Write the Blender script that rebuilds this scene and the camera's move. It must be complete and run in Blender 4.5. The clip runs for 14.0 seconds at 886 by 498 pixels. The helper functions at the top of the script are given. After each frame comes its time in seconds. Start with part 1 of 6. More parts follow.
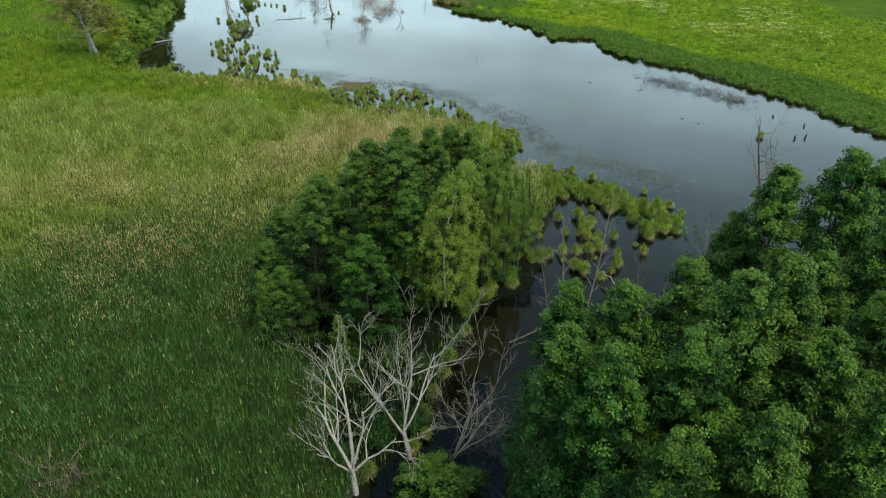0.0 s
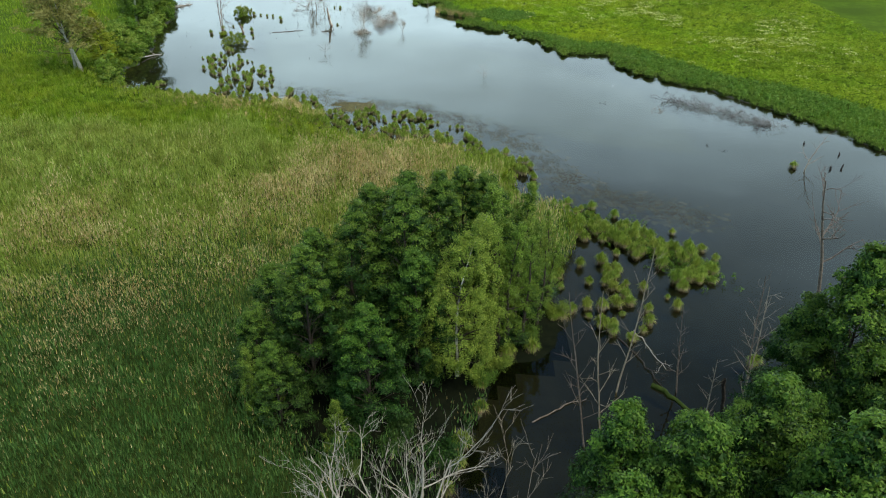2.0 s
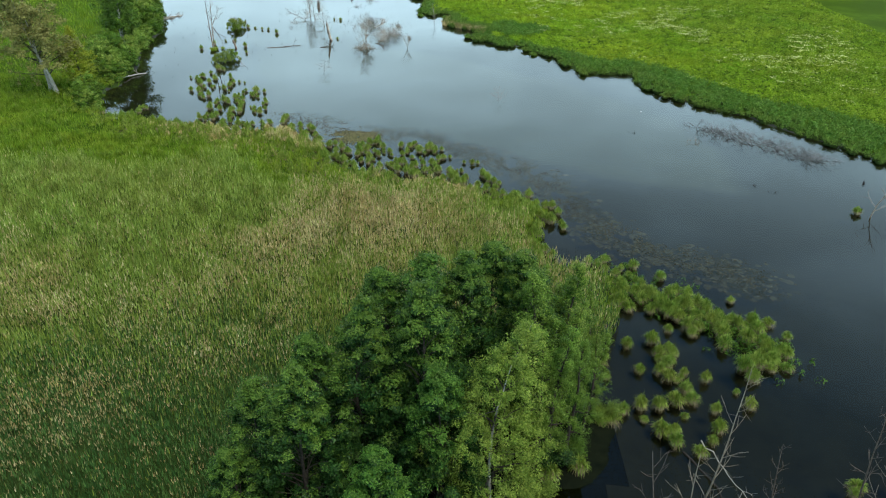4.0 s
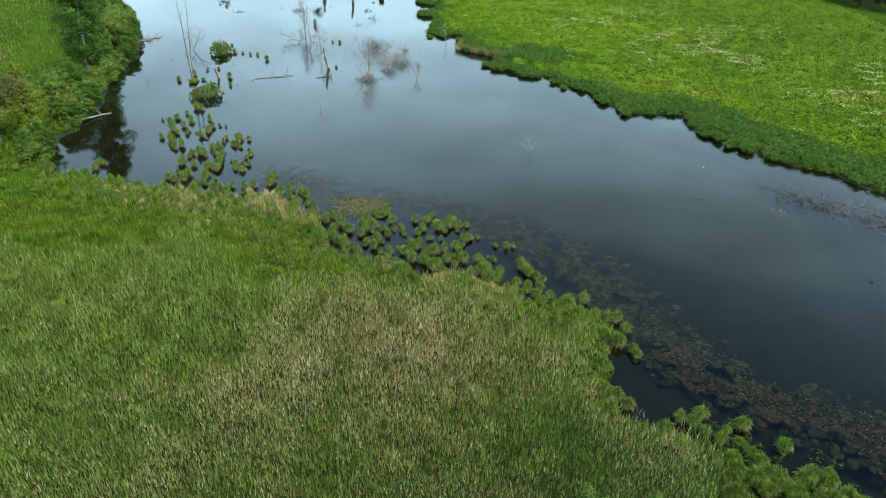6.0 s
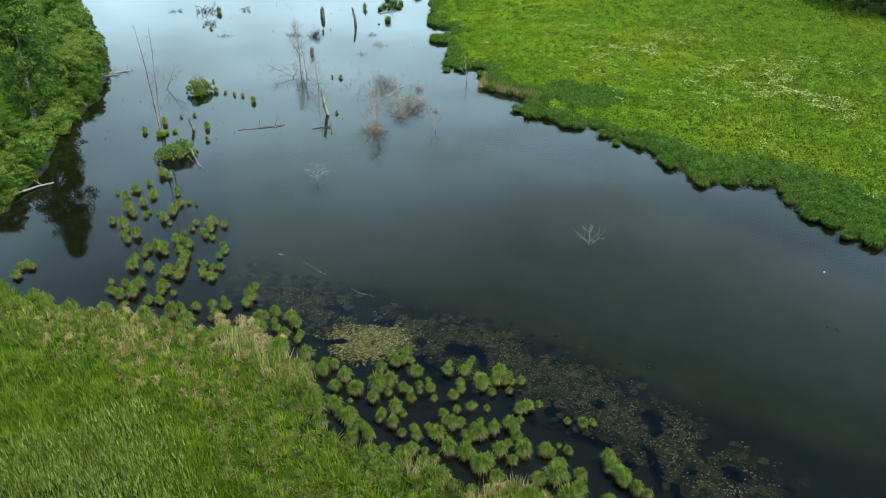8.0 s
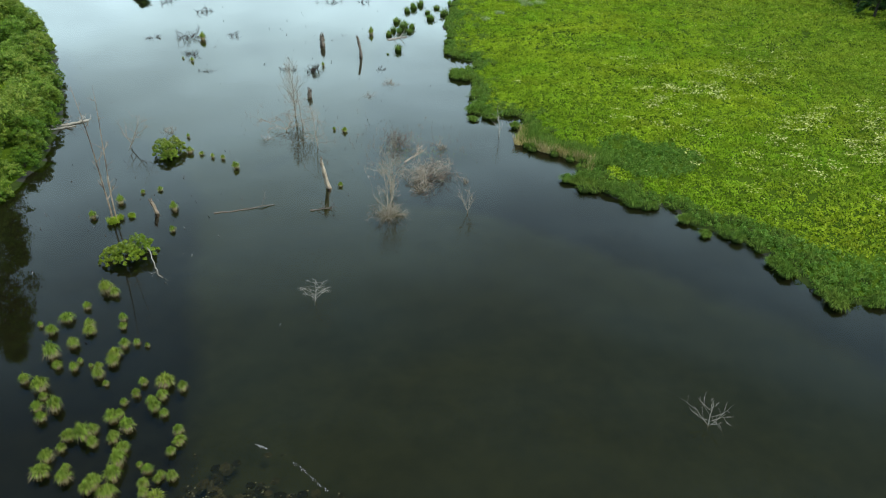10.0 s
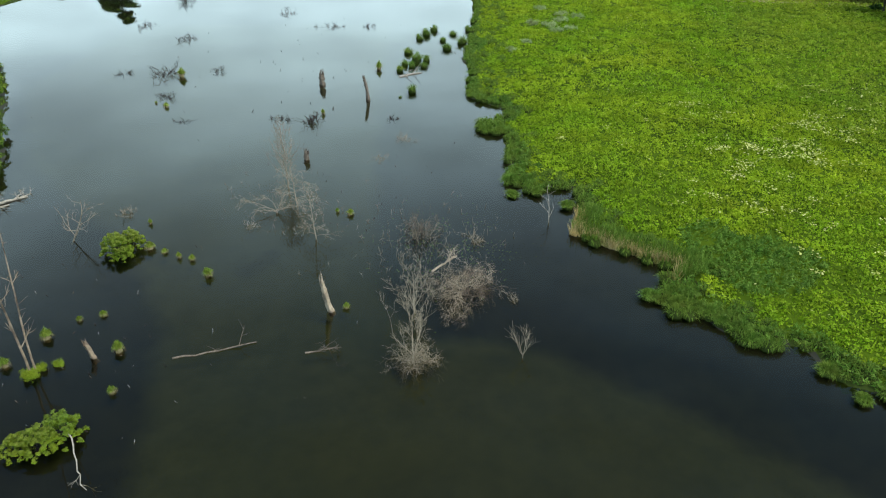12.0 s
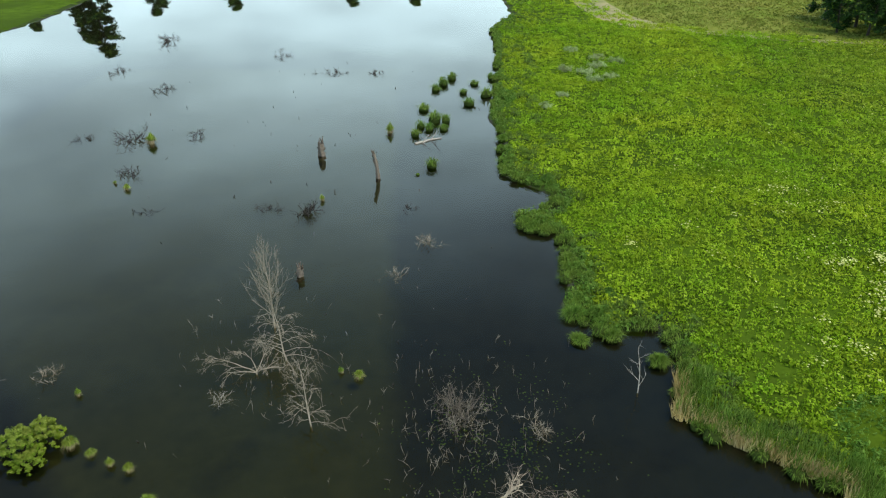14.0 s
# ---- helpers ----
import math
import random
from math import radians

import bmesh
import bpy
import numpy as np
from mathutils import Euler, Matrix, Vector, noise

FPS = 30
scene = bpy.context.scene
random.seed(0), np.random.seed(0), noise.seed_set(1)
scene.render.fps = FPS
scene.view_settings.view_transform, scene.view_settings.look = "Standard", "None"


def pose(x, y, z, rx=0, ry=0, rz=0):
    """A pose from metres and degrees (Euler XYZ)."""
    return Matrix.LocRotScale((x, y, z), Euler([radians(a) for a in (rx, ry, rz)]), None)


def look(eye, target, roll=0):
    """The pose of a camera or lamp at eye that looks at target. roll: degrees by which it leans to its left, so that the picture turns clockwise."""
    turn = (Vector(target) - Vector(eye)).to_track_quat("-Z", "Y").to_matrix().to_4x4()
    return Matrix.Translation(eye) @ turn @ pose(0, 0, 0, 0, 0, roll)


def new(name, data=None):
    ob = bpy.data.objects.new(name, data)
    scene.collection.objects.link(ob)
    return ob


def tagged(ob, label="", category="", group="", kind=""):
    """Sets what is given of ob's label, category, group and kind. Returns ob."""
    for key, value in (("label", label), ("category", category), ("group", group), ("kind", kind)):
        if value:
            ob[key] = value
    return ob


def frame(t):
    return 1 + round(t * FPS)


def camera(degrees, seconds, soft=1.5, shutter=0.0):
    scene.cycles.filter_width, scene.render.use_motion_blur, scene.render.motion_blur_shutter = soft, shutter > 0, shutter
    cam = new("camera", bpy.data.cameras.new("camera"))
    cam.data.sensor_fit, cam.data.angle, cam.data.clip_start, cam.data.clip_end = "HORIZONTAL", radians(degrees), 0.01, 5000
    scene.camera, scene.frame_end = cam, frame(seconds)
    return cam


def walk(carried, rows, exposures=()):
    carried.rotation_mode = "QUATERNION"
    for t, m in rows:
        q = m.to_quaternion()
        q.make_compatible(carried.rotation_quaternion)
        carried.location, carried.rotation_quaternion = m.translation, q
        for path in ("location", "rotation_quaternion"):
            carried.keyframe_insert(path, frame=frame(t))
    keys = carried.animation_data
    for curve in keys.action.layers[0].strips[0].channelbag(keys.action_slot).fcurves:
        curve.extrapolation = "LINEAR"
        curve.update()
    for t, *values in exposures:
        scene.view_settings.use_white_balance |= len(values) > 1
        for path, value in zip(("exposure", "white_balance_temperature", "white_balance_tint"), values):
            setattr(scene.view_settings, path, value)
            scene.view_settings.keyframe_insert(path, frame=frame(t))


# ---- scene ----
# The camera: a drone gliding north over the pond. Rows: seconds, x, y, z, yaw, pitch, lean.
cam = camera(64.0, 14.0, soft=1.1)
PATH = [
    (0.0, -0.000, 0.000, 25.043, -0.00, -30.34, -0.25),
    (0.5, -0.165, 1.589, 25.068, -0.05, -30.25, -0.17),
    (1.0, -0.336, 3.119, 25.085, -0.09, -30.18, -0.11),
    (1.5, -0.521, 4.567, 25.096, -0.12, -30.13, -0.06),
    (2.0, -0.729, 6.050, 25.102, -0.16, -30.08, -0.01),
    (2.5, -0.971, 7.725, 25.102, -0.18, -30.05, 0.02),
    (3.3, -1.446, 11.094, 25.093, -0.22, -30.03, 0.06),
    (4.2, -2.107, 16.061, 25.072, -0.25, -30.02, 0.09),
    (5.0, -2.795, 21.629, 25.046, -0.27, -30.04, 0.09),
    (5.5, -3.268, 25.673, 25.028, -0.28, -30.05, 0.09),
    (6.0, -3.774, 30.003, 25.008, -0.29, -30.07, 0.08),
    (6.5, -4.311, 34.444, 24.989, -0.29, -30.09, 0.07),
    (7.0, -4.878, 38.854, 24.969, -0.30, -30.11, 0.06),
    (7.5, -5.471, 43.243, 24.951, -0.30, -30.13, 0.04),
    (8.0, -6.084, 47.655, 24.933, -0.30, -30.14, 0.03),
    (9.2, -7.602, 58.427, 24.901, -0.29, -30.17, -0.02),
    (10.5, -9.243, 70.000, 24.889, -0.29, -30.16, -0.06),
    (11.0, -9.854, 74.318, 24.893, -0.29, -30.13, -0.07),
    (11.5, -10.456, 78.594, 24.902, -0.29, -30.10, -0.08),
    (12.0, -11.057, 82.888, 24.918, -0.29, -30.06, -0.09),
    (12.5, -11.661, 87.243, 24.940, -0.29, -30.00, -0.09),
    (13.0, -12.264, 91.649, 24.970, -0.29, -29.93, -0.08),
    (13.5, -12.858, 96.076, 25.008, -0.30, -29.51, -0.08),
    (14.0, -13.446, 100.511, 25.054, -0.31, -28.93, -0.06),
]
walk(cam, [(t, pose(x, y, z) @ pose(0, 0, 0, 0, 0, yaw) @ pose(0, 0, 0, 90 + pitch) @ pose(0, 0, 0, 0, 0, lean)) for t, x, y, z, yaw, pitch, lean in PATH],
     [(0.0, 0.0, 6700, 11), (2.6, 0.0, 6850, 13), (4.9, 0.0, 6050, 8), (8.1, 0.0, 6250, 9), (10.4, 0.0, 6800, 10), (14.0, 0.0, 6850, 11)])

# ---- world, sun, exposure ----
SUN_FROM = Vector((0.36, -0.29, 0.885)).normalized()
world = bpy.data.worlds.new("sky")
scene.world = world
world.use_nodes = True
wn, wl = world.node_tree.nodes, world.node_tree.links
wn.clear()
sky = wn.new("ShaderNodeTexSky")
sky.sky_type, sky.sun_disc = "NISHITA", False
sky.sun_elevation = math.asin(SUN_FROM.z)
sky.sun_rotation = math.atan2(SUN_FROM.x, SUN_FROM.y)
sky.air_density, sky.dust_density = 1.0, 2.0
sky_gain = wn.new("ShaderNodeVectorMath")
sky_gain.operation = "SCALE"
sky_gain.inputs["Scale"].default_value = 1.5
wl.new(sky.outputs[0], sky_gain.inputs[0])
wco = wn.new("ShaderNodeTexCoord")
wmap = wn.new("ShaderNodeMapping")
wmap.inputs["Scale"].default_value = (1.0, 1.0, 1.6)
wl.new(wco.outputs["Generated"], wmap.inputs[0])
cloud = wn.new("ShaderNodeTexNoise")
cloud.inputs["Scale"].default_value = 1.7
cloud.inputs["Detail"].default_value = 3.5
cloud.inputs["Roughness"].default_value = 0.55
wl.new(wmap.outputs[0], cloud.inputs["Vector"])
cover = wn.new("ShaderNodeMapRange")
cover.inputs["From Min"].default_value, cover.inputs["From Max"].default_value = 0.36, 0.62
cover.inputs["To Min"].default_value, cover.inputs["To Max"].default_value = 0.35, 1.0
wl.new(cloud.outputs["Fac"], cover.inputs["Value"])
wisp_map = wn.new("ShaderNodeMapping")
wisp_map.inputs["Scale"].default_value = (1.0, 1.0, 3.2)
wl.new(wco.outputs["Generated"], wisp_map.inputs[0])
wisp = wn.new("ShaderNodeTexNoise")
wisp.inputs["Scale"].default_value, wisp.inputs["Detail"].default_value = 4.2, 5.0
wl.new(wisp_map.outputs[0], wisp.inputs["Vector"])
wisp_tone = wn.new("ShaderNodeMapRange")
wisp_tone.inputs["From Min"].default_value, wisp_tone.inputs["From Max"].default_value = 0.36, 0.6
wisp_tone.inputs["To Min"].default_value, wisp_tone.inputs["To Max"].default_value = 0.85, 1.14
wl.new(wisp.outputs["Fac"], wisp_tone.inputs["Value"])
wisp_gain = wn.new("ShaderNodeVectorMath")
wisp_gain.operation = "SCALE"
wl.new(wisp_tone.outputs[0], wisp_gain.inputs["Scale"])
cloud_mix = wn.new("ShaderNodeMix")
cloud_mix.data_type = "RGBA"
height = wn.new("ShaderNodeSeparateXYZ")
wl.new(wco.outputs["Generated"], height.inputs[0])
haze = wn.new("ShaderNodeMapRange")
haze.inputs["From Min"].default_value, haze.inputs["From Max"].default_value = 0.1, 0.6
haze.inputs["To Min"].default_value, haze.inputs["To Max"].default_value = 1.0, 0.0
wl.new(height.outputs["Z"], haze.inputs["Value"])
bright = wn.new("ShaderNodeMix")
bright.data_type = "RGBA"
bright.inputs["A"].default_value = (1.55, 3.5, 5.8, 1)
bright.inputs["B"].default_value = (24.4, 33.2, 35.4, 1)
wl.new(haze.outputs[0], bright.inputs["Factor"])
wl.new(bright.outputs["Result"], wisp_gain.inputs[0])
wl.new(wisp_gain.outputs[0], cloud_mix.inputs["B"])
wl.new(cover.outputs[0], cloud_mix.inputs["Factor"])
wl.new(sky_gain.outputs[0], cloud_mix.inputs["A"])
wbg = wn.new("ShaderNodeBackground")
wbg.inputs["Strength"].default_value = 0.1
wl.new(cloud_mix.outputs["Result"], wbg.inputs["Color"])
wout = wn.new("ShaderNodeOutputWorld")
wl.new(wbg.outputs[0], wout.inputs[0])

sun = new("sun", bpy.data.lights.new("sun", "SUN"))
sun.data.energy, sun.data.angle, sun.data.color = 3.7, radians(24), (1.0, 0.94, 0.8)
sun.matrix_world = look(SUN_FROM * 80, (0, 0, 0))

# ---- materials ----


def material(name):
    m = bpy.data.materials.new(name)
    m.use_nodes = True
    n, l = m.node_tree.nodes, m.node_tree.links
    n.clear()
    out = n.new("ShaderNodeOutputMaterial")
    return m, n, l, out


def ramp(n, stops):
    r = n.new("ShaderNodeValToRGB")
    while len(r.color_ramp.elements) < len(stops):
        r.color_ramp.elements.new(0.5)
    for e, (at, col) in zip(r.color_ramp.elements, stops):
        e.position, e.color = at, (*col, 1)
    return r


def mix(n, l, fac, a, b, kind="MIX"):
    m = n.new("ShaderNodeMix")
    m.data_type, m.blend_type = "RGBA", kind
    for key, v in (("Factor", fac), ("A", a), ("B", b)):
        if isinstance(v, (int, float)):
            m.inputs[key].default_value = v if key == "Factor" else (v, v, v, 1)
        elif isinstance(v, tuple):
            m.inputs[key].default_value = (*v, 1)
        else:
            l.new(v, m.inputs[key])
    return m.outputs["Result"]


def noise_at(n, l, scale, detail=3.0, rough=0.55, coords="world"):
    tex = n.new("ShaderNodeTexNoise")
    tex.inputs["Scale"].default_value, tex.inputs["Detail"].default_value, tex.inputs["Roughness"].default_value = scale, detail, rough
    if coords == "world":
        l.new(n.new("ShaderNodeNewGeometry").outputs["Position"], tex.inputs["Vector"])
    else:
        l.new(n.new("ShaderNodeTexCoord").outputs["Object"], tex.inputs["Vector"])
    return tex.outputs["Fac"]


def leaf_material(name, stops, shine=0.3, glow=0.35, rough=0.5, patch=6.0, patch_tint=(0.75, 0.8, 0.6)):
    """Thin leaves: colour by piece, softly varied over the ground, letting some light through."""
    m, n, l, out = material(name)
    geo = n.new("ShaderNodeNewGeometry")
    r = ramp(n, stops)
    l.new(geo.outputs["Random Per Island"], r.inputs[0])
    info = n.new("ShaderNodeObjectInfo")
    hue = n.new("ShaderNodeHueSaturation")
    sway = n.new("ShaderNodeMapRange")
    sway.inputs["To Min"].default_value, sway.inputs["To Max"].default_value = 0.488, 0.512
    l.new(info.outputs["Random"], sway.inputs["Value"])
    l.new(sway.outputs[0], hue.inputs["Hue"])
    l.new(r.outputs[0], hue.inputs["Color"])
    fac = noise_at(n, l, 1.0 / patch, 4.0)
    spread = n.new("ShaderNodeMapRange")
    spread.inputs["From Min"].default_value, spread.inputs["From Max"].default_value = 0.35, 0.65
    l.new(fac, spread.inputs["Value"])
    tint = mix(n, l, spread.outputs[0], (1.0, 1.0, 1.0), patch_tint)
    fine = n.new("ShaderNodeMapRange")
    fine.inputs["From Min"].default_value, fine.inputs["From Max"].default_value = 0.3, 0.7
    fine.inputs["To Min"].default_value, fine.inputs["To Max"].default_value = 0.66, 1.24
    l.new(noise_at(n, l, 5.5 / patch, 3.0), fine.inputs["Value"])
    tint = mix(n, l, 1.0, tint, fine.outputs[0], "MULTIPLY")
    col = mix(n, l, 1.0, hue.outputs[0], tint, "MULTIPLY")
    bsdf = n.new("ShaderNodeBsdfPrincipled")
    bsdf.inputs["Roughness"].default_value = rough
    bsdf.inputs["Specular IOR Level"].default_value = shine
    l.new(col, bsdf.inputs["Base Color"])
    tr = n.new("ShaderNodeBsdfTranslucent")
    l.new(col, tr.inputs["Color"])
    ms = n.new("ShaderNodeMixShader")
    ms.inputs[0].default_value = glow
    l.new(bsdf.outputs[0], ms.inputs[1])
    l.new(tr.outputs[0], ms.inputs[2])
    l.new(ms.outputs[0], out.inputs[0])
    return m


def solid_material(name, dark, light, scale, rough=0.85, bump=0.4, bump_scale=20.0, coords="object", third=None, shine=0.25):
    """Bark, wood and soil: two colours in noise, with a fine relief."""
    m, n, l, out = material(name)
    tex = noise_at(n, l, scale, 6.0, 0.65, coords)
    r = ramp(n, [(0.3, dark), (0.7, light)])
    l.new(tex, r.inputs[0])
    col = r.outputs[0]
    if third:
        big = noise_at(n, l, scale * 0.13, 3.0, 0.5, coords)
        edge = ramp(n, [(0.45, (0, 0, 0)), (0.6, (1, 1, 1))])
        l.new(big, edge.inputs[0])
        col = mix(n, l, edge.outputs[0], col, third)
    bsdf = n.new("ShaderNodeBsdfPrincipled")
    bsdf.inputs["Roughness"].default_value = rough
    bsdf.inputs["Specular IOR Level"].default_value = shine
    l.new(col, bsdf.inputs["Base Color"])
    b = n.new("ShaderNodeBump")
    b.inputs["Strength"].default_value, b.inputs["Distance"].default_value = bump, 0.03
    l.new(noise_at(n, l, bump_scale, 4.0, 0.6, coords), b.inputs["Height"])
    l.new(b.outputs[0], bsdf.inputs["Normal"])
    l.new(bsdf.outputs[0], out.inputs[0])
    return m


def water_material():
    m, n, l, out = material("pond_water")
    b = n.new("ShaderNodeBump")
    b.inputs["Strength"].default_value, b.inputs["Distance"].default_value = 0.012, 0.02
    l.new(noise_at(n, l, 0.9, 2.0, 0.5), b.inputs["Height"])
    gloss = n.new("ShaderNodeBsdfGlossy")
    gloss.inputs["Roughness"].default_value = 0.015
    gloss.inputs["Color"].default_value = (0.95, 0.97, 1.0, 1)
    l.new(b.outputs[0], gloss.inputs["Normal"])
    clear = n.new("ShaderNodeBsdfTransparent")
    clear.inputs["Color"].default_value = (0.5, 0.5, 0.37, 1)
    fr = n.new("ShaderNodeFresnel")
    fr.inputs["IOR"].default_value = 1.33
    l.new(b.outputs[0], fr.inputs["Normal"])
    ms = n.new("ShaderNodeMixShader")
    l.new(fr.outputs[0], ms.inputs[0])
    l.new(clear.outputs[0], ms.inputs[1])
    l.new(gloss.outputs[0], ms.inputs[2])
    l.new(ms.outputs[0], out.inputs[0])
    return m


def bed_material():
    """Dark peat, with pale olive silt where the shoal lies."""
    m, n, l, out = material("pond_bed")
    peat = ramp(n, [(0.3, (0.011, 0.014, 0.011)), (0.7, (0.025, 0.029, 0.02))])
    l.new(noise_at(n, l, 0.7, 6.0, 0.65), peat.inputs[0])
    silt = ramp(n, [(0.3, (0.04, 0.05, 0.022)), (0.7, (0.065, 0.076, 0.034))])
    l.new(noise_at(n, l, 0.55, 6.0, 0.65), silt.inputs[0])
    lies = n.new("ShaderNodeAttribute")
    lies.attribute_name = "silt"
    ragged = n.new("ShaderNodeMath")
    ragged.operation = "MULTIPLY_ADD"
    l.new(noise_at(n, l, 0.5, 4.0, 0.6), ragged.inputs[0])
    ragged.inputs[1].default_value = 0.6
    l.new(lies.outputs["Fac"], ragged.inputs[2])
    edge = n.new("ShaderNodeMapRange")
    edge.inputs["From Min"].default_value, edge.inputs["From Max"].default_value = 0.6, 1.05
    l.new(ragged.outputs[0], edge.inputs["Value"])
    col = mix(n, l, edge.outputs[0], peat.outputs[0], silt.outputs[0])
    bsdf = n.new("ShaderNodeBsdfPrincipled")
    bsdf.inputs["Roughness"].default_value = 0.95
    l.new(col, bsdf.inputs["Base Color"])
    l.new(bsdf.outputs[0], out.inputs[0])
    return m


FOAM = solid_material("pale_foam", (0.3, 0.32, 0.32), (0.55, 0.57, 0.57), 3.0)
WHITE = solid_material("white_plastic", (0.68, 0.69, 0.68), (0.8, 0.8, 0.79), 8.0, 0.4, 0.05, 40.0, shine=0.5)
WATER = water_material()
BED = bed_material()
SOIL = solid_material("marsh_soil", (0.018, 0.032, 0.008), (0.045, 0.072, 0.016), 1.1, 0.95, 0.6, 9.0, "world", shine=0.05)
# Turf colour darkened so that gaps between the hummocks read as shadow.
TURF = solid_material("shaded_meadow_turf", (0.04, 0.08, 0.006), (0.075, 0.13, 0.01), 0.6, 0.9, 0.8, 4.0, "world", third=(0.04, 0.075, 0.007), shine=0.02)
HAY = solid_material("mown_grass", (0.1, 0.16, 0.02), (0.2, 0.21, 0.05), 0.12, 0.95, 0.6, 5.0, "world", third=(0.12, 0.19, 0.02), shine=0.02)
DIRT = solid_material("dirt_track", (0.2, 0.2, 0.1), (0.34, 0.3, 0.18), 0.6, 0.95, 0.5, 6.0, "world", third=(0.17, 0.21, 0.07), shine=0.02)
REED = leaf_material("reed_leaf", [(0.0, (0.164, 0.217, 0.036)), (0.45, (0.27, 0.323, 0.0551)), (0.8, (0.366, 0.403, 0.0901)), (1.0, (0.466, 0.488, 0.154))], 0.07, 0.3, 0.45, 7.0, (0.84, 0.96, 0.85))
# Green of young reeds, darkened in colour for the dim near marsh.
DIM_REED = leaf_material("dim_reed_leaf", [(0.0, (0.046, 0.103, 0.0276)), (0.6, (0.092, 0.172, 0.0425)), (0.93, (0.149, 0.241, 0.0644)), (1.0, (0.253, 0.299, 0.115))], 0.1, 0.32, 0.45, 5.0, (0.85, 0.95, 0.9))
STRAW = leaf_material("dry_reed", [(0.0, (0.395, 0.32, 0.135)), (0.6, (0.603, 0.49, 0.235)), (1.0, (0.728, 0.62, 0.35))], 0.08, 0.25, 0.7, 5.0, (0.85, 0.8, 0.7))
GRASS = leaf_material("bright_grass", [(0.0, (0.138, 0.216, 0.0151)), (0.5, (0.232, 0.319, 0.0238)), (1.0, (0.346, 0.405, 0.0518))], 0.08, 0.35, 0.5, 5.0, (0.72, 0.87, 0.8))
DULL_HERB = leaf_material("meadow_grass", [(0.0, (0.174, 0.274, 0.0179)), (0.5, (0.252, 0.364, 0.0291)), (1.0, (0.37, 0.454, 0.0616))], 0.04, 0.4, 0.55, 9.0, (0.72, 0.86, 0.8))
HERB = leaf_material("meadow_herb", [(0.0, (0.204, 0.33, 0.0154)), (0.5, (0.286, 0.424, 0.022)), (1.0, (0.402, 0.517, 0.0495))], 0.04, 0.42, 0.55, 14.0, (0.6, 0.83, 0.78))
STUBBLE = leaf_material("mown_stubble", [(0.0, (0.14, 0.17, 0.03)), (0.5, (0.2, 0.225, 0.045)), (1.0, (0.29, 0.28, 0.08))], 0.04, 0.3, 0.7, 12.0, (0.8, 0.95, 0.8))
PETAL = leaf_material("pale_flower", [(0.0, (0.46, 0.52, 0.16)), (1.0, (0.66, 0.7, 0.34))], 0.02, 0.3, 0.8)
SEDGE = leaf_material("sedge_leaf", [(0.0, (0.121, 0.196, 0.0291)), (0.5, (0.225, 0.319, 0.0515)), (1.0, (0.392, 0.437, 0.112))], 0.08, 0.4, 0.5, 2.0, (0.8, 0.9, 0.7))
DARK_SEDGE = leaf_material("dark_sedge_leaf", [(0.0, (0.0851, 0.159, 0.0246)), (0.6, (0.148, 0.249, 0.0403)), (1.0, (0.241, 0.342, 0.0739))], 0.04, 0.38, 0.5, 3.0, (0.8, 0.92, 0.85))
# Alder's darker leaf, its colour deepened for the gaps between clumps.
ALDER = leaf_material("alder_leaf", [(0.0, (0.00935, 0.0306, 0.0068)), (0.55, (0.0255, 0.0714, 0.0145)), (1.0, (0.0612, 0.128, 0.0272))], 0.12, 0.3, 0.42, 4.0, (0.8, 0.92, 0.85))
# Lighter leaf colours carry new growth and light from above on crown tops.
LIGHT_ALDER = leaf_material("light_alder_leaf", [(0.0, (0.06, 0.125, 0.015)), (0.5, (0.11, 0.195, 0.022)), (1.0, (0.19, 0.285, 0.03))], 0.12, 0.38, 0.45, 4.0, (0.9, 0.95, 0.85))
LIT_ALDER = leaf_material("lit_alder_leaf", [(0.0, (0.0465, 0.113, 0.0167)), (0.5, (0.093, 0.186, 0.0279)), (1.0, (0.163, 0.274, 0.0465))], 0.12, 0.38, 0.45, 4.0, (0.9, 0.95, 0.85))
BIRCH = leaf_material("birch_leaf", [(0.0, (0.11, 0.2, 0.03)), (0.5, (0.2, 0.315, 0.05)), (1.0, (0.33, 0.43, 0.085))], 0.14, 0.4, 0.5, 3.0, (0.88, 0.94, 0.8))
GOLD = leaf_material("golden_leaf", [(0.0, (0.17, 0.21, 0.016)), (0.5, (0.26, 0.31, 0.025)), (1.0, (0.38, 0.42, 0.05))], 0.12, 0.4, 0.5, 3.0, (0.88, 0.94, 0.8))
OLIVE = leaf_material("olive_leaf", [(0.0, (0.07, 0.13, 0.018)), (0.5, (0.125, 0.205, 0.03)), (1.0, (0.2, 0.29, 0.05))], 0.12, 0.38, 0.5, 3.0, (0.88, 0.94, 0.8))
WILLOW = leaf_material("willow_leaf", [(0.0, (0.045, 0.1, 0.012)), (0.5, (0.08, 0.155, 0.018)), (1.0, (0.14, 0.225, 0.03))], 0.14, 0.35, 0.5, 3.0, (0.85, 0.92, 0.8))
BRONZE = leaf_material("bronze_leaf", [(0.0, (0.14, 0.15, 0.04)), (0.5, (0.23, 0.225, 0.07)), (1.0, (0.32, 0.3, 0.1))], 0.14, 0.4, 0.5, 3.0, (0.9, 0.9, 0.8))
SILVER = leaf_material("silver_leaf", [(0.0, (0.25, 0.36, 0.14)), (1.0, (0.42, 0.5, 0.26))], 0.15, 0.3, 0.5)
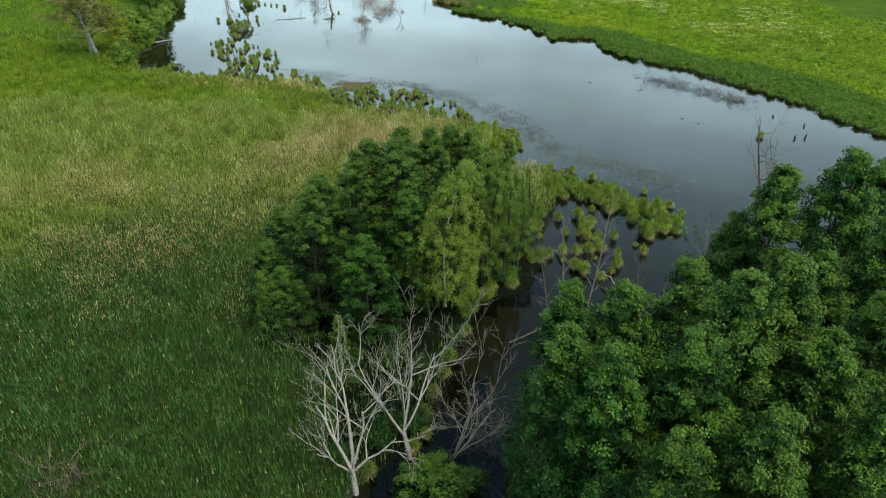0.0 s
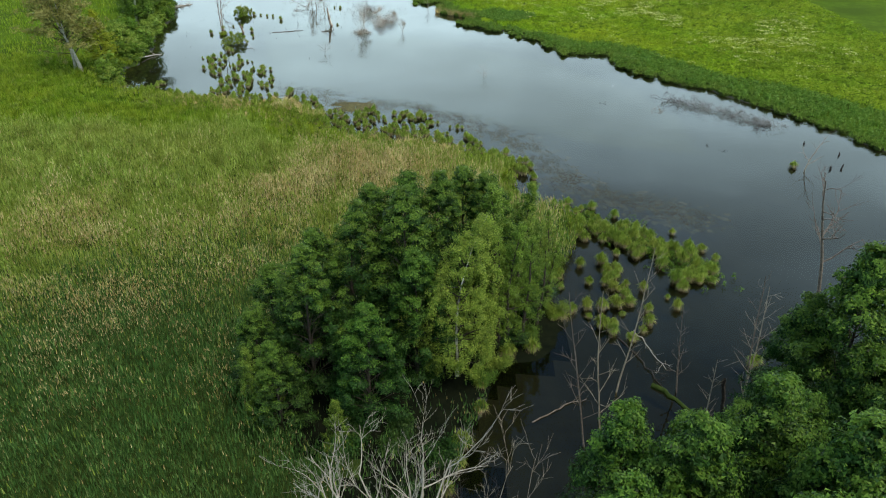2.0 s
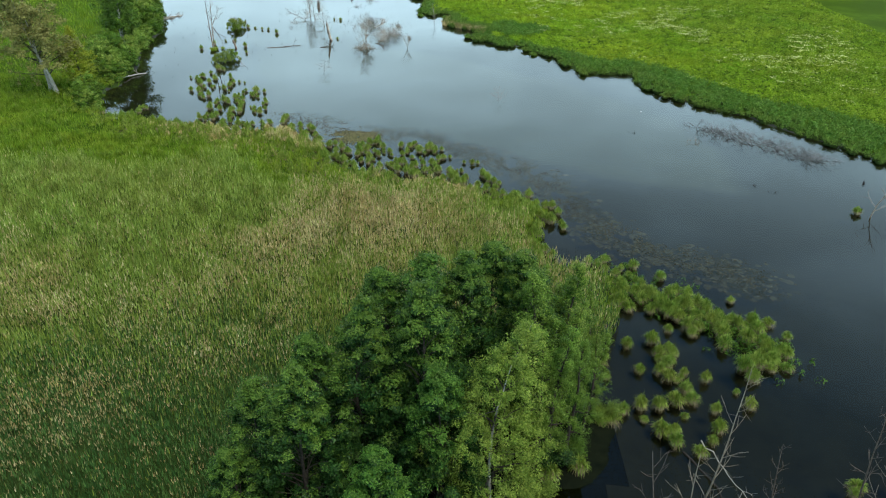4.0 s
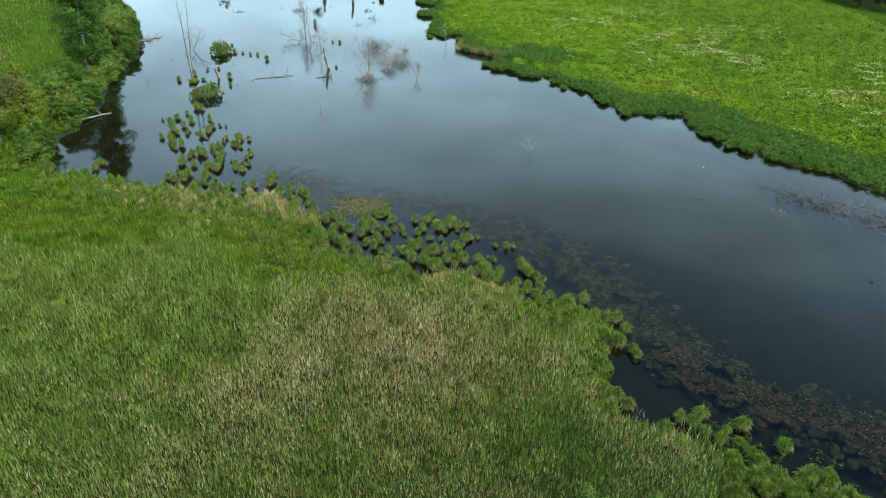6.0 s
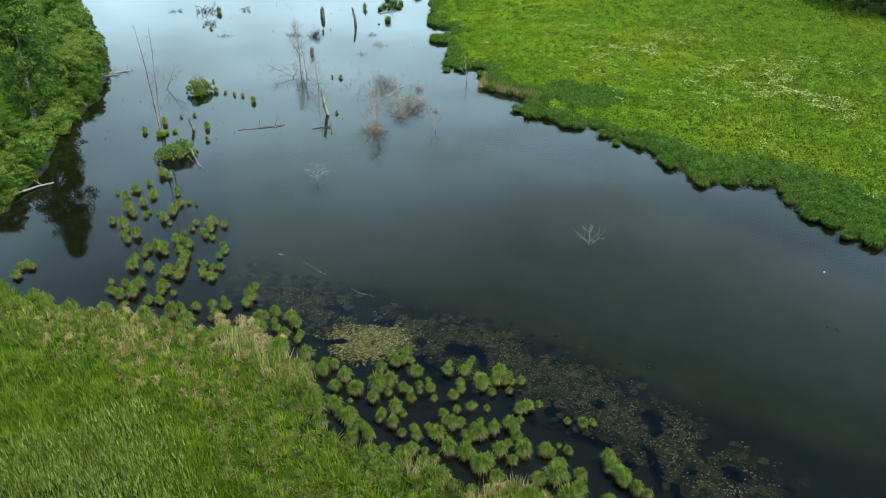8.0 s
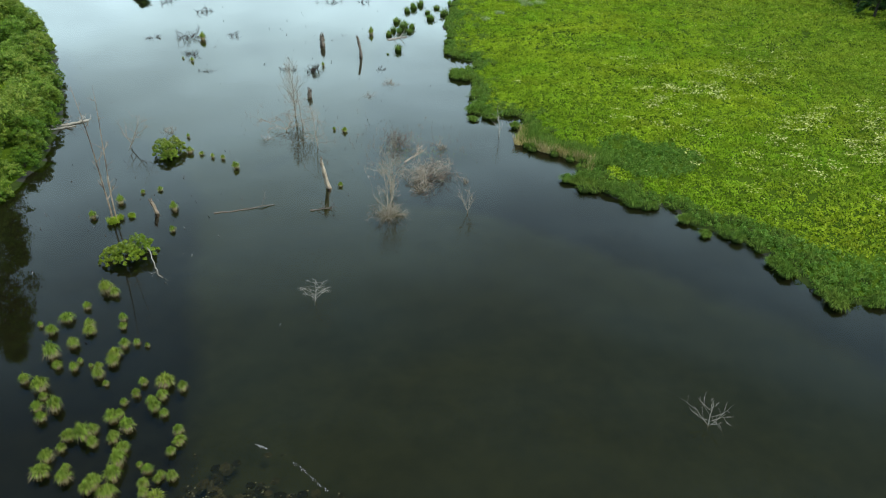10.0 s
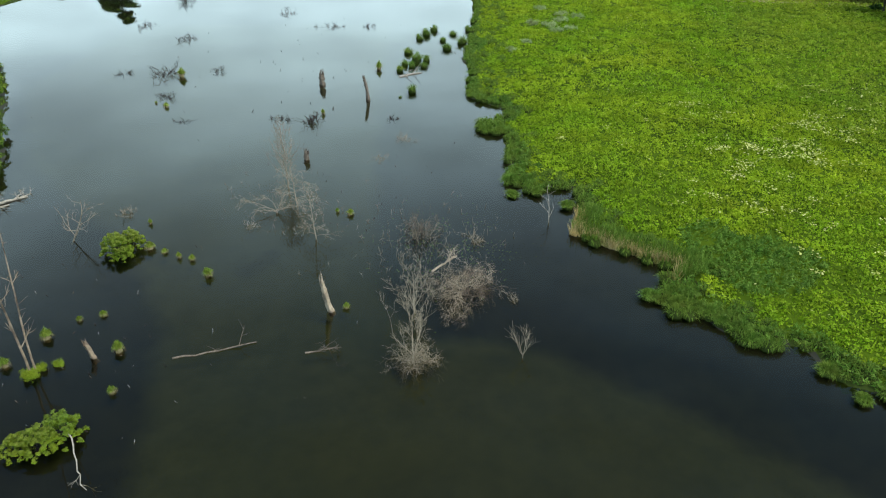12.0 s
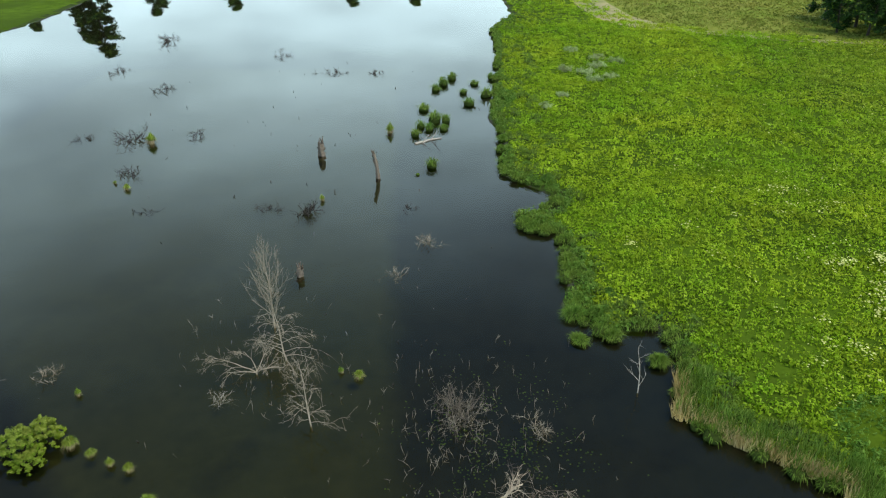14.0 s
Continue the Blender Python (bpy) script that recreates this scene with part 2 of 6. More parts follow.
PAD = leaf_material("pondweed", [(0.0, (0.0264, 0.0288, 0.0168)), (0.6, (0.06, 0.06, 0.0348)), (1.0, (0.144, 0.138, 0.072))], 0.06, 0.1, 0.5, 2.0, (0.7, 0.72, 0.65))
MAT_PAD = leaf_material("dry_algae", [(0.0, (0.045, 0.04, 0.016)), (0.5, (0.11, 0.095, 0.04)), (1.0, (0.22, 0.19, 0.085))], 0.1, 0.1, 0.7, 1.2)
WEED = leaf_material("submerged_weed", [(0.0, (0.0288, 0.0324, 0.018)), (0.6, (0.072, 0.072, 0.0396)), (1.0, (0.144, 0.134, 0.078))], 0.1, 0.1, 0.8, 1.2, (0.75, 0.8, 0.7))
BARK = solid_material("dark_bark", (0.02, 0.017, 0.013), (0.07, 0.06, 0.048), 9.0)
BIRCH_BARK = solid_material("birch_bark", (0.35, 0.34, 0.31), (0.62, 0.6, 0.56), 5.0, third=(0.05, 0.045, 0.04))
DEAD = solid_material("weathered_wood", (0.2, 0.185, 0.15), (0.46, 0.44, 0.385), 7.0)
TWIG = solid_material("grey_twig", (0.165, 0.142, 0.106), (0.38, 0.335, 0.258), 6.0)
PALE = solid_material("bare_stump_wood", (0.16, 0.12, 0.085), (0.38, 0.31, 0.23), 6.0, third=(0.09, 0.07, 0.055))
BARE = solid_material("split_pale_wood", (0.24, 0.19, 0.14), (0.52, 0.45, 0.35), 6.0, third=(0.13, 0.1, 0.08))
SNAG = solid_material("grey_snag_wood", (0.06, 0.05, 0.04), (0.2, 0.17, 0.14), 7.0)
DRIFT = solid_material("grey_drift_wood", (0.09, 0.095, 0.097), (0.26, 0.266, 0.264), 6.0)
# Bare mud under the copse, near-black with the trees' shade in its colour.
SHADED_MUD = solid_material("shaded_mud", (0.003, 0.005, 0.003), (0.009, 0.012, 0.006), 1.3, 0.95, 0.4, 5.0, "world", shine=0.02)
WET = solid_material("wet_wood", (0.012, 0.01, 0.008), (0.05, 0.042, 0.033), 8.0, 0.6)
THATCH = solid_material("sedge_root", (0.12, 0.1, 0.05), (0.31, 0.265, 0.155), 9.0, 0.95, 0.8, 30.0)

# ---- mesh tools ----


def mesh_of(name, chunks, mat, smooth=False):
    """One mesh from chunks of (points, faces), faces of three or four corners."""
    vs, loops, starts, at, base = [], [], [], 0, 0
    for v, f in chunks:
        v, f = np.asarray(v, np.float32), np.asarray(f, np.int64)
        if not len(f):
            continue
        vs.append(v)
        loops.append((f + base).ravel())
        starts.append(at + np.arange(len(f)) * f.shape[1])
        at += f.size
        base += len(v)
    v, lo, st = np.concatenate(vs), np.concatenate(loops).astype(np.int32), np.concatenate(starts).astype(np.int32)
    me = bpy.data.meshes.new(name)
    me.vertices.add(len(v))
    me.vertices.foreach_set("co", v.ravel())
    me.loops.add(len(lo))
    me.loops.foreach_set("vertex_index", lo)
    me.polygons.add(len(st))
    me.polygons.foreach_set("loop_start", st)
    if smooth:
        me.polygons.foreach_set("use_smooth", np.ones(len(st), bool))
    me.update(calc_edges=True)
    me.materials.append(mat)
    return me


def part(name, chunks, mat, parent=None, label="", smooth=False):
    ob = new(name, mesh_of(name, chunks, mat, smooth))
    if parent is not None:
        ob.parent = parent
    return tagged(ob, label)


def thing(name, label, category, group="", at=(0, 0, 0)):
    ob = new(name)
    ob.location = at
    return tagged(ob, label, category, group)


def unit(v):
    return v / np.maximum(np.linalg.norm(v, axis=-1, keepdims=True), 1e-9)


def tube(pts, radii, sides=5):
    """A tapered tube along pts, closed at its end."""
    pts, radii = np.asarray(pts, float), np.asarray(radii, float)
    d = unit(np.gradient(pts, axis=0))
    side = unit(np.cross(d, np.array([0.31, 0.17, 0.93]) + 0 * d))
    up = np.cross(side, d)
    a = np.linspace(0, 2 * np.pi, sides, endpoint=False)
    ring = pts[:, None] + radii[:, None, None] * (np.cos(a)[None, :, None] * side[:, None] + np.sin(a)[None, :, None] * up[:, None])
    k = len(pts)
    i, j = np.meshgrid(np.arange(k - 1), np.arange(sides), indexing="ij")
    f = np.stack([i * sides + j, i * sides + (j + 1) % sides, (i + 1) * sides + (j + 1) % sides, (i + 1) * sides + j], -1).reshape(-1, 4)
    return ring.reshape(-1, 3), f


def wander(rng, p, d, length, n, wig=0.15, lift=0.0):
    """Points of a crooked branch from p along d; lift bends it up or down."""
    pts, d = [np.array(p, float)], np.array(d, float)
    step = length / n
    for _ in range(n):
        d = unit(d + rng.normal(0, wig, 3) + np.array([0, 0, lift]))
        pts.append(pts[-1] + d * step)
    return np.array(pts)


def fork(rng, p, d, length, r, depth, out, sides=5, wig=0.18, lift=0.05, kids=3, spread=0.75, shrink=0.6, ends=None):
    """A branch that forks again and again."""
    n = 5 if depth > 0 else 3
    pts = wander(rng, p, d, length, n, wig, lift)
    out.append(tube(pts, np.linspace(r, max(r * 0.35, 0.004), n + 1), max(3, sides)))
    if ends is not None:
        ends.append((pts[-1], depth))
    if depth <= 0:
        return
    for k in range(kids):
        at = rng.uniform(0.3, 1.0)
        i = min(int(at * n), n - 1)
        q = pts[i] + (pts[i + 1] - pts[i]) * (at * n - i)
        way = unit(unit(pts[i + 1] - pts[i]) + rng.normal(0, spread, 3))
        fork(rng, q, way, length * shrink * rng.uniform(0.7, 1.2), max(r * 0.55 * (1.2 - at * 0.5), 0.005), depth - 1, out, max(3, sides - 1), wig, lift, kids, spread, shrink, ends)


def leaf_cards(rng, at, normal, size, slim=0.6):
    """A four-cornered leaf at each point, facing along normal."""
    n = len(at)
    t = unit(np.cross(normal, rng.normal(0, 1, (n, 3))))
    b = np.cross(normal, t)
    s = np.asarray(size).reshape(-1, 1) * np.ones((n, 1))
    v = np.stack([at - t * s, at + b * s * slim, at + t * s, at - b * s * slim], 1).reshape(-1, 3)
    return v, np.arange(4 * n).reshape(n, 4)


def leaf_tris(rng, at, normal, size, slim=0.62):
    """A three-cornered leaf at each point, facing along normal."""
    n = len(at)
    t = unit(np.cross(normal, rng.normal(0, 1, (n, 3))))
    b = np.cross(normal, t) * slim
    s = np.asarray(size).reshape(-1, 1) * np.ones((n, 1))
    v = np.stack([at - t * s - b * s, at - t * s * 0.6 + b * s * 1.1, at + t * s * 1.3], 1).reshape(-1, 3)
    return v, np.arange(3 * n).reshape(n, 3)


def blade_tris(rng, at, height, width, lean=0.2, way=None):
    """One slim three-cornered blade standing at each point."""
    n = len(at)
    a = rng.uniform(0, 2 * np.pi, n)
    side = np.stack([np.cos(a), np.sin(a), 0 * a], 1) * (np.asarray(width) / 2 * np.ones(n))[:, None]
    b = rng.uniform(0, 2 * np.pi, n)
    off = np.stack([np.cos(b), np.sin(b), 0 * b], 1) * (rng.uniform(0, lean, n) * height)[:, None]
    if way is not None:
        off = off + np.asarray(way) * np.asarray(height).reshape(-1, 1)
    tip = at + off + np.stack([0 * a, 0 * a, np.asarray(height) * np.ones(n)], 1)
    v = np.stack([at - side, at + side, tip], 1).reshape(-1, 3)
    return v, np.arange(3 * n).reshape(n, 3)


# ---- the plan of the pond ----
LEFT_SHORE = [(-7, 14), (-6, 18), (-4.6, 20.4), (-3, 22.5), (-1, 24.6), (-0.2, 27.6), (0.2, 30.2), (1.1, 32.5), (1.7, 34.4), (2.2, 36.5), (4, 37.6), (6, 38.4), (6.6, 41), (5.6, 44), (7, 47),
    (9, 50), (9.7, 52.5), (7.9, 55.1), (6, 56.3), (4.5, 57.8), (5.4, 60.5), (6.4, 62.4), (5.9, 65), (1.7, 67), (-1, 68.8), (-3.5, 69.5), (-7, 70.1), (-10, 71.5), (-12.3, 74), (-13.3, 76.5), (-15, 79.1),
    (-17, 81.1), (-22.9, 81.6), (-27.2, 83.4), (-31.7, 84.4), (-36, 85.2), (-38.8, 88), (-39.6, 95), (-40.4, 103.5), (-42.8, 113.4), (-43.7, 124.6)]
FAR_SHORE = [(-46.4, 134), (-50, 141.5), (-56, 153), (-61.5, 164), (-70, 177), (-78, 187.6), (-86, 199), (-86.5, 209), (-84.6, 219), (-83, 233), (-83.5, 250), (-78, 268), (-62, 288), (-34, 300)]
RIGHT_SHORE = [(-15, 292), (-4, 270), (-0.6, 249), (-0.5, 232), (-4.7, 221), (-4.6, 210), (-5.8, 193), (-7.7, 175.2), (-7, 170), (-7.7, 159.8), (-5, 156.6), (-3.6, 155.4), (-4.4, 152.2), (-7.2, 151.2), (-7.3, 149),
    (-4.4, 148), (-4.5, 144.2), (-5.4, 137), (-3, 134.8), (-0.4, 136), (0.5, 134), (-1.2, 128), (1.4, 125.5), (5, 123.1), (4.2, 120.8), (2, 119.6), (4.6, 118), (6.4, 115), (9.4, 114.6), (10.5, 111.3), (12.8, 109.8),
    (15.4, 102), (19, 101), (22.3, 101.1), (21.3, 96.6), (25.4, 90.5), (30, 85.5), (33.7, 80.2), (37.6, 74), (40, 68), (42.2, 63.2)]
NEAR_SHORE = [(52, 56), (70, 52), (96, 50), (96, 44), (60, 42), (40, 39), (30, 36), (24, 34), (19, 31.5), (15, 30), (11, 29.2), (8, 28), (5.4, 26.4), (3.2, 23.4), (2.6, 20), (1.6, 16), (-1, 12), (-5, 11)]
OUTLINE = np.array(LEFT_SHORE + FAR_SHORE + RIGHT_SHORE + NEAR_SHORE, float)
X0, X1, Y0, Y1, CELL = -135.0, 125.0, -25.0, 325.0, 0.5


def signed_distance():
    """Metres to the shore on a raster: above zero on land, below in the water."""
    gx, gy = np.meshgrid(np.arange(X0, X1, CELL), np.arange(Y0, Y1, CELL), indexing="ij")
    p = np.stack([gx, gy], -1).reshape(-1, 2)
    best, inside = np.full(len(p), 1e9), np.zeros(len(p), bool)
    for a, b in zip(OUTLINE, np.roll(OUTLINE, -1, 0)):
        d = b - a
        t = np.clip(((p - a) @ d) / (d @ d), 0, 1)
        best = np.minimum(best, ((p - a - t[:, None] * d) ** 2).sum(1))
        cross = (a[1] > p[:, 1]) != (b[1] > p[:, 1])
        with np.errstate(divide="ignore", invalid="ignore"):
            inside ^= cross & (p[:, 0] < (b[0] - a[0]) * (p[:, 1] - a[1]) / (b[1] - a[1]) + a[0])
    return (np.sqrt(best) * np.where(inside, -1, 1)).reshape(gx.shape)


def lattice(seed, cell):
    """Smooth random ground pattern: a function of x, y with values round zero."""
    g = np.random.default_rng(seed).normal(0, 1, (128, 128))

    def value(x, y):
        u, v = np.asarray(x) / cell, np.asarray(y) / cell
        i, j = np.floor(u).astype(int), np.floor(v).astype(int)
        a, b = u - i, v - j
        a, b = a * a * (3 - 2 * a), b * b * (3 - 2 * b)
        at = lambda p, q: g[(i + p) % 128, (j + q) % 128]
        return (at(0, 0) * (1 - a) + at(1, 0) * a) * (1 - b) + (at(0, 1) * (1 - a) + at(1, 1) * a) * b

    return value


RASTER = signed_distance()
N1, N2, N3, N4 = lattice(1, 2.2), lattice(2, 7.0), lattice(3, 18.0), lattice(4, 0.9)


def shore(x, y):
    """Signed distance to the wavering shoreline."""
    x, y = np.asarray(x, float), np.asarray(y, float)
    u = np.clip((x - X0) / CELL, 0, RASTER.shape[0] - 2)
    v = np.clip((y - Y0) / CELL, 0, RASTER.shape[1] - 2)
    i, j = u.astype(int), v.astype(int)
    a, b = np.clip(u - i, 0, 1), np.clip(v - j, 0, 1)
    s = (RASTER[i, j] * (1 - a) + RASTER[i + 1, j] * a) * (1 - b) + (RASTER[i, j + 1] * (1 - a) + RASTER[i + 1, j + 1] * a) * b
    return s + 0.3 * N1(x, y)


def ground_z(x, y):
    s = shore(x, y)
    land = 0.02 + 0.22 * np.clip(s / 1.5, 0, 1) + 0.012 * np.clip(s, 0, 60) + 0.05 * N2(x, y) * np.clip(s / 5, 0, 1)
    bed = -0.02 + 0.16 * np.clip(s, -6, 0) + 0.03 * N2(x, y) * np.clip(-s / 3, 0, 1)
    return np.where(s > 0, land, bed)


def east_bank(x, y):
    """True on the meadow's side of the pond."""
    return x > np.interp(y, [40, 58, 75, 90, 105, 130, 200, 300], [30, 26, 14, 4, -4, -11, -19, -22])


def belt(x, y):
    """True where dark sedge stands on the meadow's shore instead of herbs."""
    s = shore(x, y)
    return (s < np.interp(y, [80, 97, 106, 114, 123], [7.0, 6.0, 4.2, 1.8, 0.5]) + 1.2 * N2(x, y)) | (((x - 9.6) / 4.6) ** 2 + ((y - 123.6) / 4.6) ** 2 < 1 + 0.3 * N1(x, y)) | (s < 0.6 + 0.8 * N1(x, y))


def mown(x, y):
    """True on the mown field behind the meadow."""
    return y > np.interp(x, [13, 16, 22, 33, 52, 110], [320, 246, 221, 214.5, 207, 190]) + 1.2 * N1(x, y)


# ground: one sheet out to the horizon
def axis(lo, hi, step, out):
    mid = np.arange(lo, hi + step / 2, step)
    return np.concatenate([-out[::-1] + lo, mid, out + hi])


SHOAL = np.array([(-20, 86), (-21.6, 94), (-23, 99), (-25.2, 105), (-26.6, 111), (-28, 118), (-34, 128), (-48, 142), (-60, 165), (-60, 200), (-19, 200), (-18, 172), (-17, 147), (-16, 131), (-15, 122), (-12, 117), (-6.7, 116.6), (0.5, 111.4), (5.7, 107.1), (11, 102), (17, 95), (23, 87), (25, 79), (24, 69), (15, 71.5), (7, 76), (1, 80.5), (-5.5, 84.5), (-12, 87.4)], float)


def shoal(x, y):
    """1 well inside the silt shoal, 0 well outside."""
    inside, near = np.zeros(x.shape, bool), np.full(x.shape, 1e9)
    for a, b in zip(SHOAL, np.roll(SHOAL, -1, 0)):
        inside ^= ((a[1] > y) != (b[1] > y)) & (x < a[0] + (b[0] - a[0]) * (y - a[1]) / (b[1] - a[1] + 1e-9))
        t = np.clip(((x - a[0]) * (b[0] - a[0]) + (y - a[1]) * (b[1] - a[1])) / ((b - a) @ (b - a)), 0, 1)
        near = np.minimum(near, np.hypot(x - a[0] - t * (b[0] - a[0]), y - a[1] - t * (b[1] - a[1])))
    return np.clip(0.5 + np.where(inside, near, -near) / 3.4, 0, 1) * np.clip(0.45 + (((x + 23.9) / 2.1) ** 2 + ((y - 125.6 - 0.8 * (x + 23.9)) / 2.6) ** 2) / 2.2, 0, 1)


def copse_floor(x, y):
    """True on the bare ground under the copse and the dead trees, coloured near-black for their shade."""
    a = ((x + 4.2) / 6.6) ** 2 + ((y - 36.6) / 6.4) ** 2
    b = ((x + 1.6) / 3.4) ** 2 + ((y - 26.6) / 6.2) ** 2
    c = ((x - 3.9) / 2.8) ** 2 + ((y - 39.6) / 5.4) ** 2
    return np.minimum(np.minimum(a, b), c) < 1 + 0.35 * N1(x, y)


def build_ground():
    out = np.array([8, 25, 60, 150, 400, 1000, 2200], float)
    xs, ys = axis(-110, 100, 1.1, out), axis(-20, 300, 1.1, out)
    gx, gy = np.meshgrid(xs, ys, indexing="ij")
    z = ground_z(gx, gy)
    v = np.stack([gx, gy, z], -1).reshape(-1, 3)
    nx, ny = gx.shape
    i, j = np.meshgrid(np.arange(nx - 1), np.arange(ny - 1), indexing="ij")
    f = np.stack([i * ny + j, (i + 1) * ny + j, (i + 1) * ny + j + 1, i * ny + j + 1], -1).reshape(-1, 4)
    me = mesh_of("ground", [(v, f)], SOIL, True)
    for m in (TURF, BED, HAY, SHADED_MUD):
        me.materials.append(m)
    silt = me.attributes.new("silt", "FLOAT", "POINT")
    silt.data.foreach_set("value", shoal(v[:, 0], v[:, 1]).astype(np.float32))
    cx, cy = v[f][:, :, 0].mean(1), v[f][:, :, 1].mean(1)
    s = shore(cx, cy)
    # Index 4 paints the shade under the copse onto the ground.
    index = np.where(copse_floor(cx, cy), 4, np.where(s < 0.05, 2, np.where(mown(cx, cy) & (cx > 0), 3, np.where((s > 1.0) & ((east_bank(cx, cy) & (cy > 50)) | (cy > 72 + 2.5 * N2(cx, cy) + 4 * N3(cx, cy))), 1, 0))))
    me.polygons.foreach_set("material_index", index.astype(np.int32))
    tagged(new("ground", me), "low grassy banks and muddy bed of a pond", "ground", kind="structure")


build_ground()
wv = np.array([(-140, -25, 0), (130, -25, 0), (130, 325, 0), (-140, 325, 0)], float)
tagged(part("water", [(wv, np.array([[0, 1, 2, 3]]))], WATER), "still dark pond water mirroring a cloudy sky", "water", kind="structure")


# ---- stuff: reeds, grass, meadow ----
def scatter(rng, n, x0, x1, y0, y1, keep):
    x, y = rng.uniform(x0, x1, n), rng.uniform(y0, y1, n)
    k = keep(x, y)
    return x[k], y[k]


def grassy(x, y):
    """How far the marsh gives way to short bright grass, 0 to 1."""
    edge = 70.0 + 2.5 * N2(x, y) - 0.45 * np.clip(x + 16, 0, 30)
    g = np.clip((y - edge) / 3, 0, 1)
    return np.maximum(g, np.clip(1.4 - shore(x, y) / 1.6, 0, 1) * (y > 50))


def build_reeds():
    rng = np.random.default_rng(11)
    left = lambda x, y: (shore(x, y) > -0.25) & ~((x > -0.5) & (y > 33) & (y < 47) & (x > 0.1 * (y - 38))) & (x < 12) & ~east_bank(x, y)
    greens, dims, straws, grasses = [], [], [], []
    for n, box in ((690000, (-46, 10, 8, 74)), (218000, (-78, -32, 10, 90)), (30000, (-34, -8, 74, 87)), (36000, (-78, 6, -14, 14)), (20000, (-100, -78, 0, 80))):
        x, y = scatter(rng, n, *box, left)
        if n > 600000:
            thin = rng.random(len(x)) < np.clip((x + 46 + 2 * N2(x, y)) / 13, 0, 1) * np.clip((y - 8 + 2 * N2(x, y)) / 8, 0, 1)
            x, y = x[thin], y[thin]
        k = ~copse_floor(x, y) | (rng.random(len(x)) < np.where(y < 30, 0.18, 0.04))
        x, y = x[k], y[k]
        g = grassy(x, y)
        # Straw thins out toward low y, which helps to dim the near marsh.
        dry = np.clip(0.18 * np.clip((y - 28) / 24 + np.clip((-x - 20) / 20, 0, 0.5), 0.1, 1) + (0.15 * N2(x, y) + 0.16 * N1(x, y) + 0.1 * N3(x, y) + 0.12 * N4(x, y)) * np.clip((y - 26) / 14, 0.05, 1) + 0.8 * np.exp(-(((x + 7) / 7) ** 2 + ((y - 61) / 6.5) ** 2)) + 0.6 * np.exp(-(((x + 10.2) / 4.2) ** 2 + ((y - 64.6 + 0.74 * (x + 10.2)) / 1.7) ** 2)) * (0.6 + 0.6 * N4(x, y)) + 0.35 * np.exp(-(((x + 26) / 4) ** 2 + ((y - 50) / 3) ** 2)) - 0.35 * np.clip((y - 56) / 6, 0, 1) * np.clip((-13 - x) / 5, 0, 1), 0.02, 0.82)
        pick = rng.random(len(x))
        low = rng.random(len(x)) < g
        dead = ~low & (pick < dry)
        live = ~low & ~dead
        at = np.stack([x, y, np.maximum(ground_z(x, y), 0)], 1)
        clump = 1 + 0.26 * N4(x, y) + 0.12 * N1(x, y)
        h = rng.uniform(1.0, 1.75, len(x)) * clump
        foot = rng.uniform(0.15, 0.9, len(x)) ** 0.8
        foot = np.where(rng.random(len(x)) < 0.3, foot * 0.4, foot)
        top = at + np.stack([0 * x, 0 * x, h * foot], 1)
        # Young green reeds near; the near marsh's dimness is painted in with them.
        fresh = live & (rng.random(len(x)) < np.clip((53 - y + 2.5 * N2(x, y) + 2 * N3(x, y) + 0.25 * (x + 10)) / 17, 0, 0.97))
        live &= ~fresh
        for k, heap in ((live, greens), (fresh, dims)):
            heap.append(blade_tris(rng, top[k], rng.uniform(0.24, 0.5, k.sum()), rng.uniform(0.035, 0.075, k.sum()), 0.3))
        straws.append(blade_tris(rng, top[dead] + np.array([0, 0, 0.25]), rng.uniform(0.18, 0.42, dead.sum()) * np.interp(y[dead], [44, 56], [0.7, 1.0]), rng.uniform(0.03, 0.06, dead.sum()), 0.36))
        gh = rng.uniform(0.3, 0.65, len(x)) * (1 + 0.3 * N4(x, y) + 0.2 * N1(x, y)).clip(0.4, 2)
        low &= rng.random(len(x)) < np.where(shore(x, y) < 5.0 + N1(x, y), 0.18, 0.8)
        grasses.append(blade_tris(rng, at[low], gh[low], rng.uniform(0.05, 0.1, low.sum()), 0.5))
    tagged(part("reed_bed", greens, REED), "dense blue-green common reed covering the marsh", "reeds", kind="stuff")
    tagged(part("young_reeds", dims, DIM_REED), "deep green young reeds, the near marsh's dimness put into their colour", "reeds", kind="stuff")
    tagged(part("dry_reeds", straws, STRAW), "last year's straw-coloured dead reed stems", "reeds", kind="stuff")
    # more grass along the marsh's edge and on the left bank
    for n, box in ((130000, (-90, 8, 62, 100)), (60000, (-100, -40, 90, 200))):
        x, y = scatter(rng, n, *box, lambda a, b: (shore(a, b) > 0.05) & (a < 12) & ~east_bank(a, b) & ((grassy(a, b) > 0.35) | (b > 90)) & ((shore(a, b) > 5.0) | (rng.random(len(a)) < 0.15)))
        grasses.append(blade_tris(rng, np.stack([x, y, ground_z(x, y)], 1), rng.uniform(0.25, 0.6, len(x)) * (1 + 0.3 * N4(x, y) + 0.25 * N1(x, y)).clip(0.4, 2), rng.uniform(0.06, 0.12, len(x)), 0.55))
    x, y = scatter(rng, 28000, -24, 8, 62, 84, lambda a, b: (shore(a, b) > -0.3) & (shore(a, b) < 3.2) & (N1(a, b) + 0.5 * N2(a, b) + 0.8 * np.exp(-(((a + 15.5) / 3) ** 2 + ((b - 77.5) / 3.5) ** 2)) > 0.45))
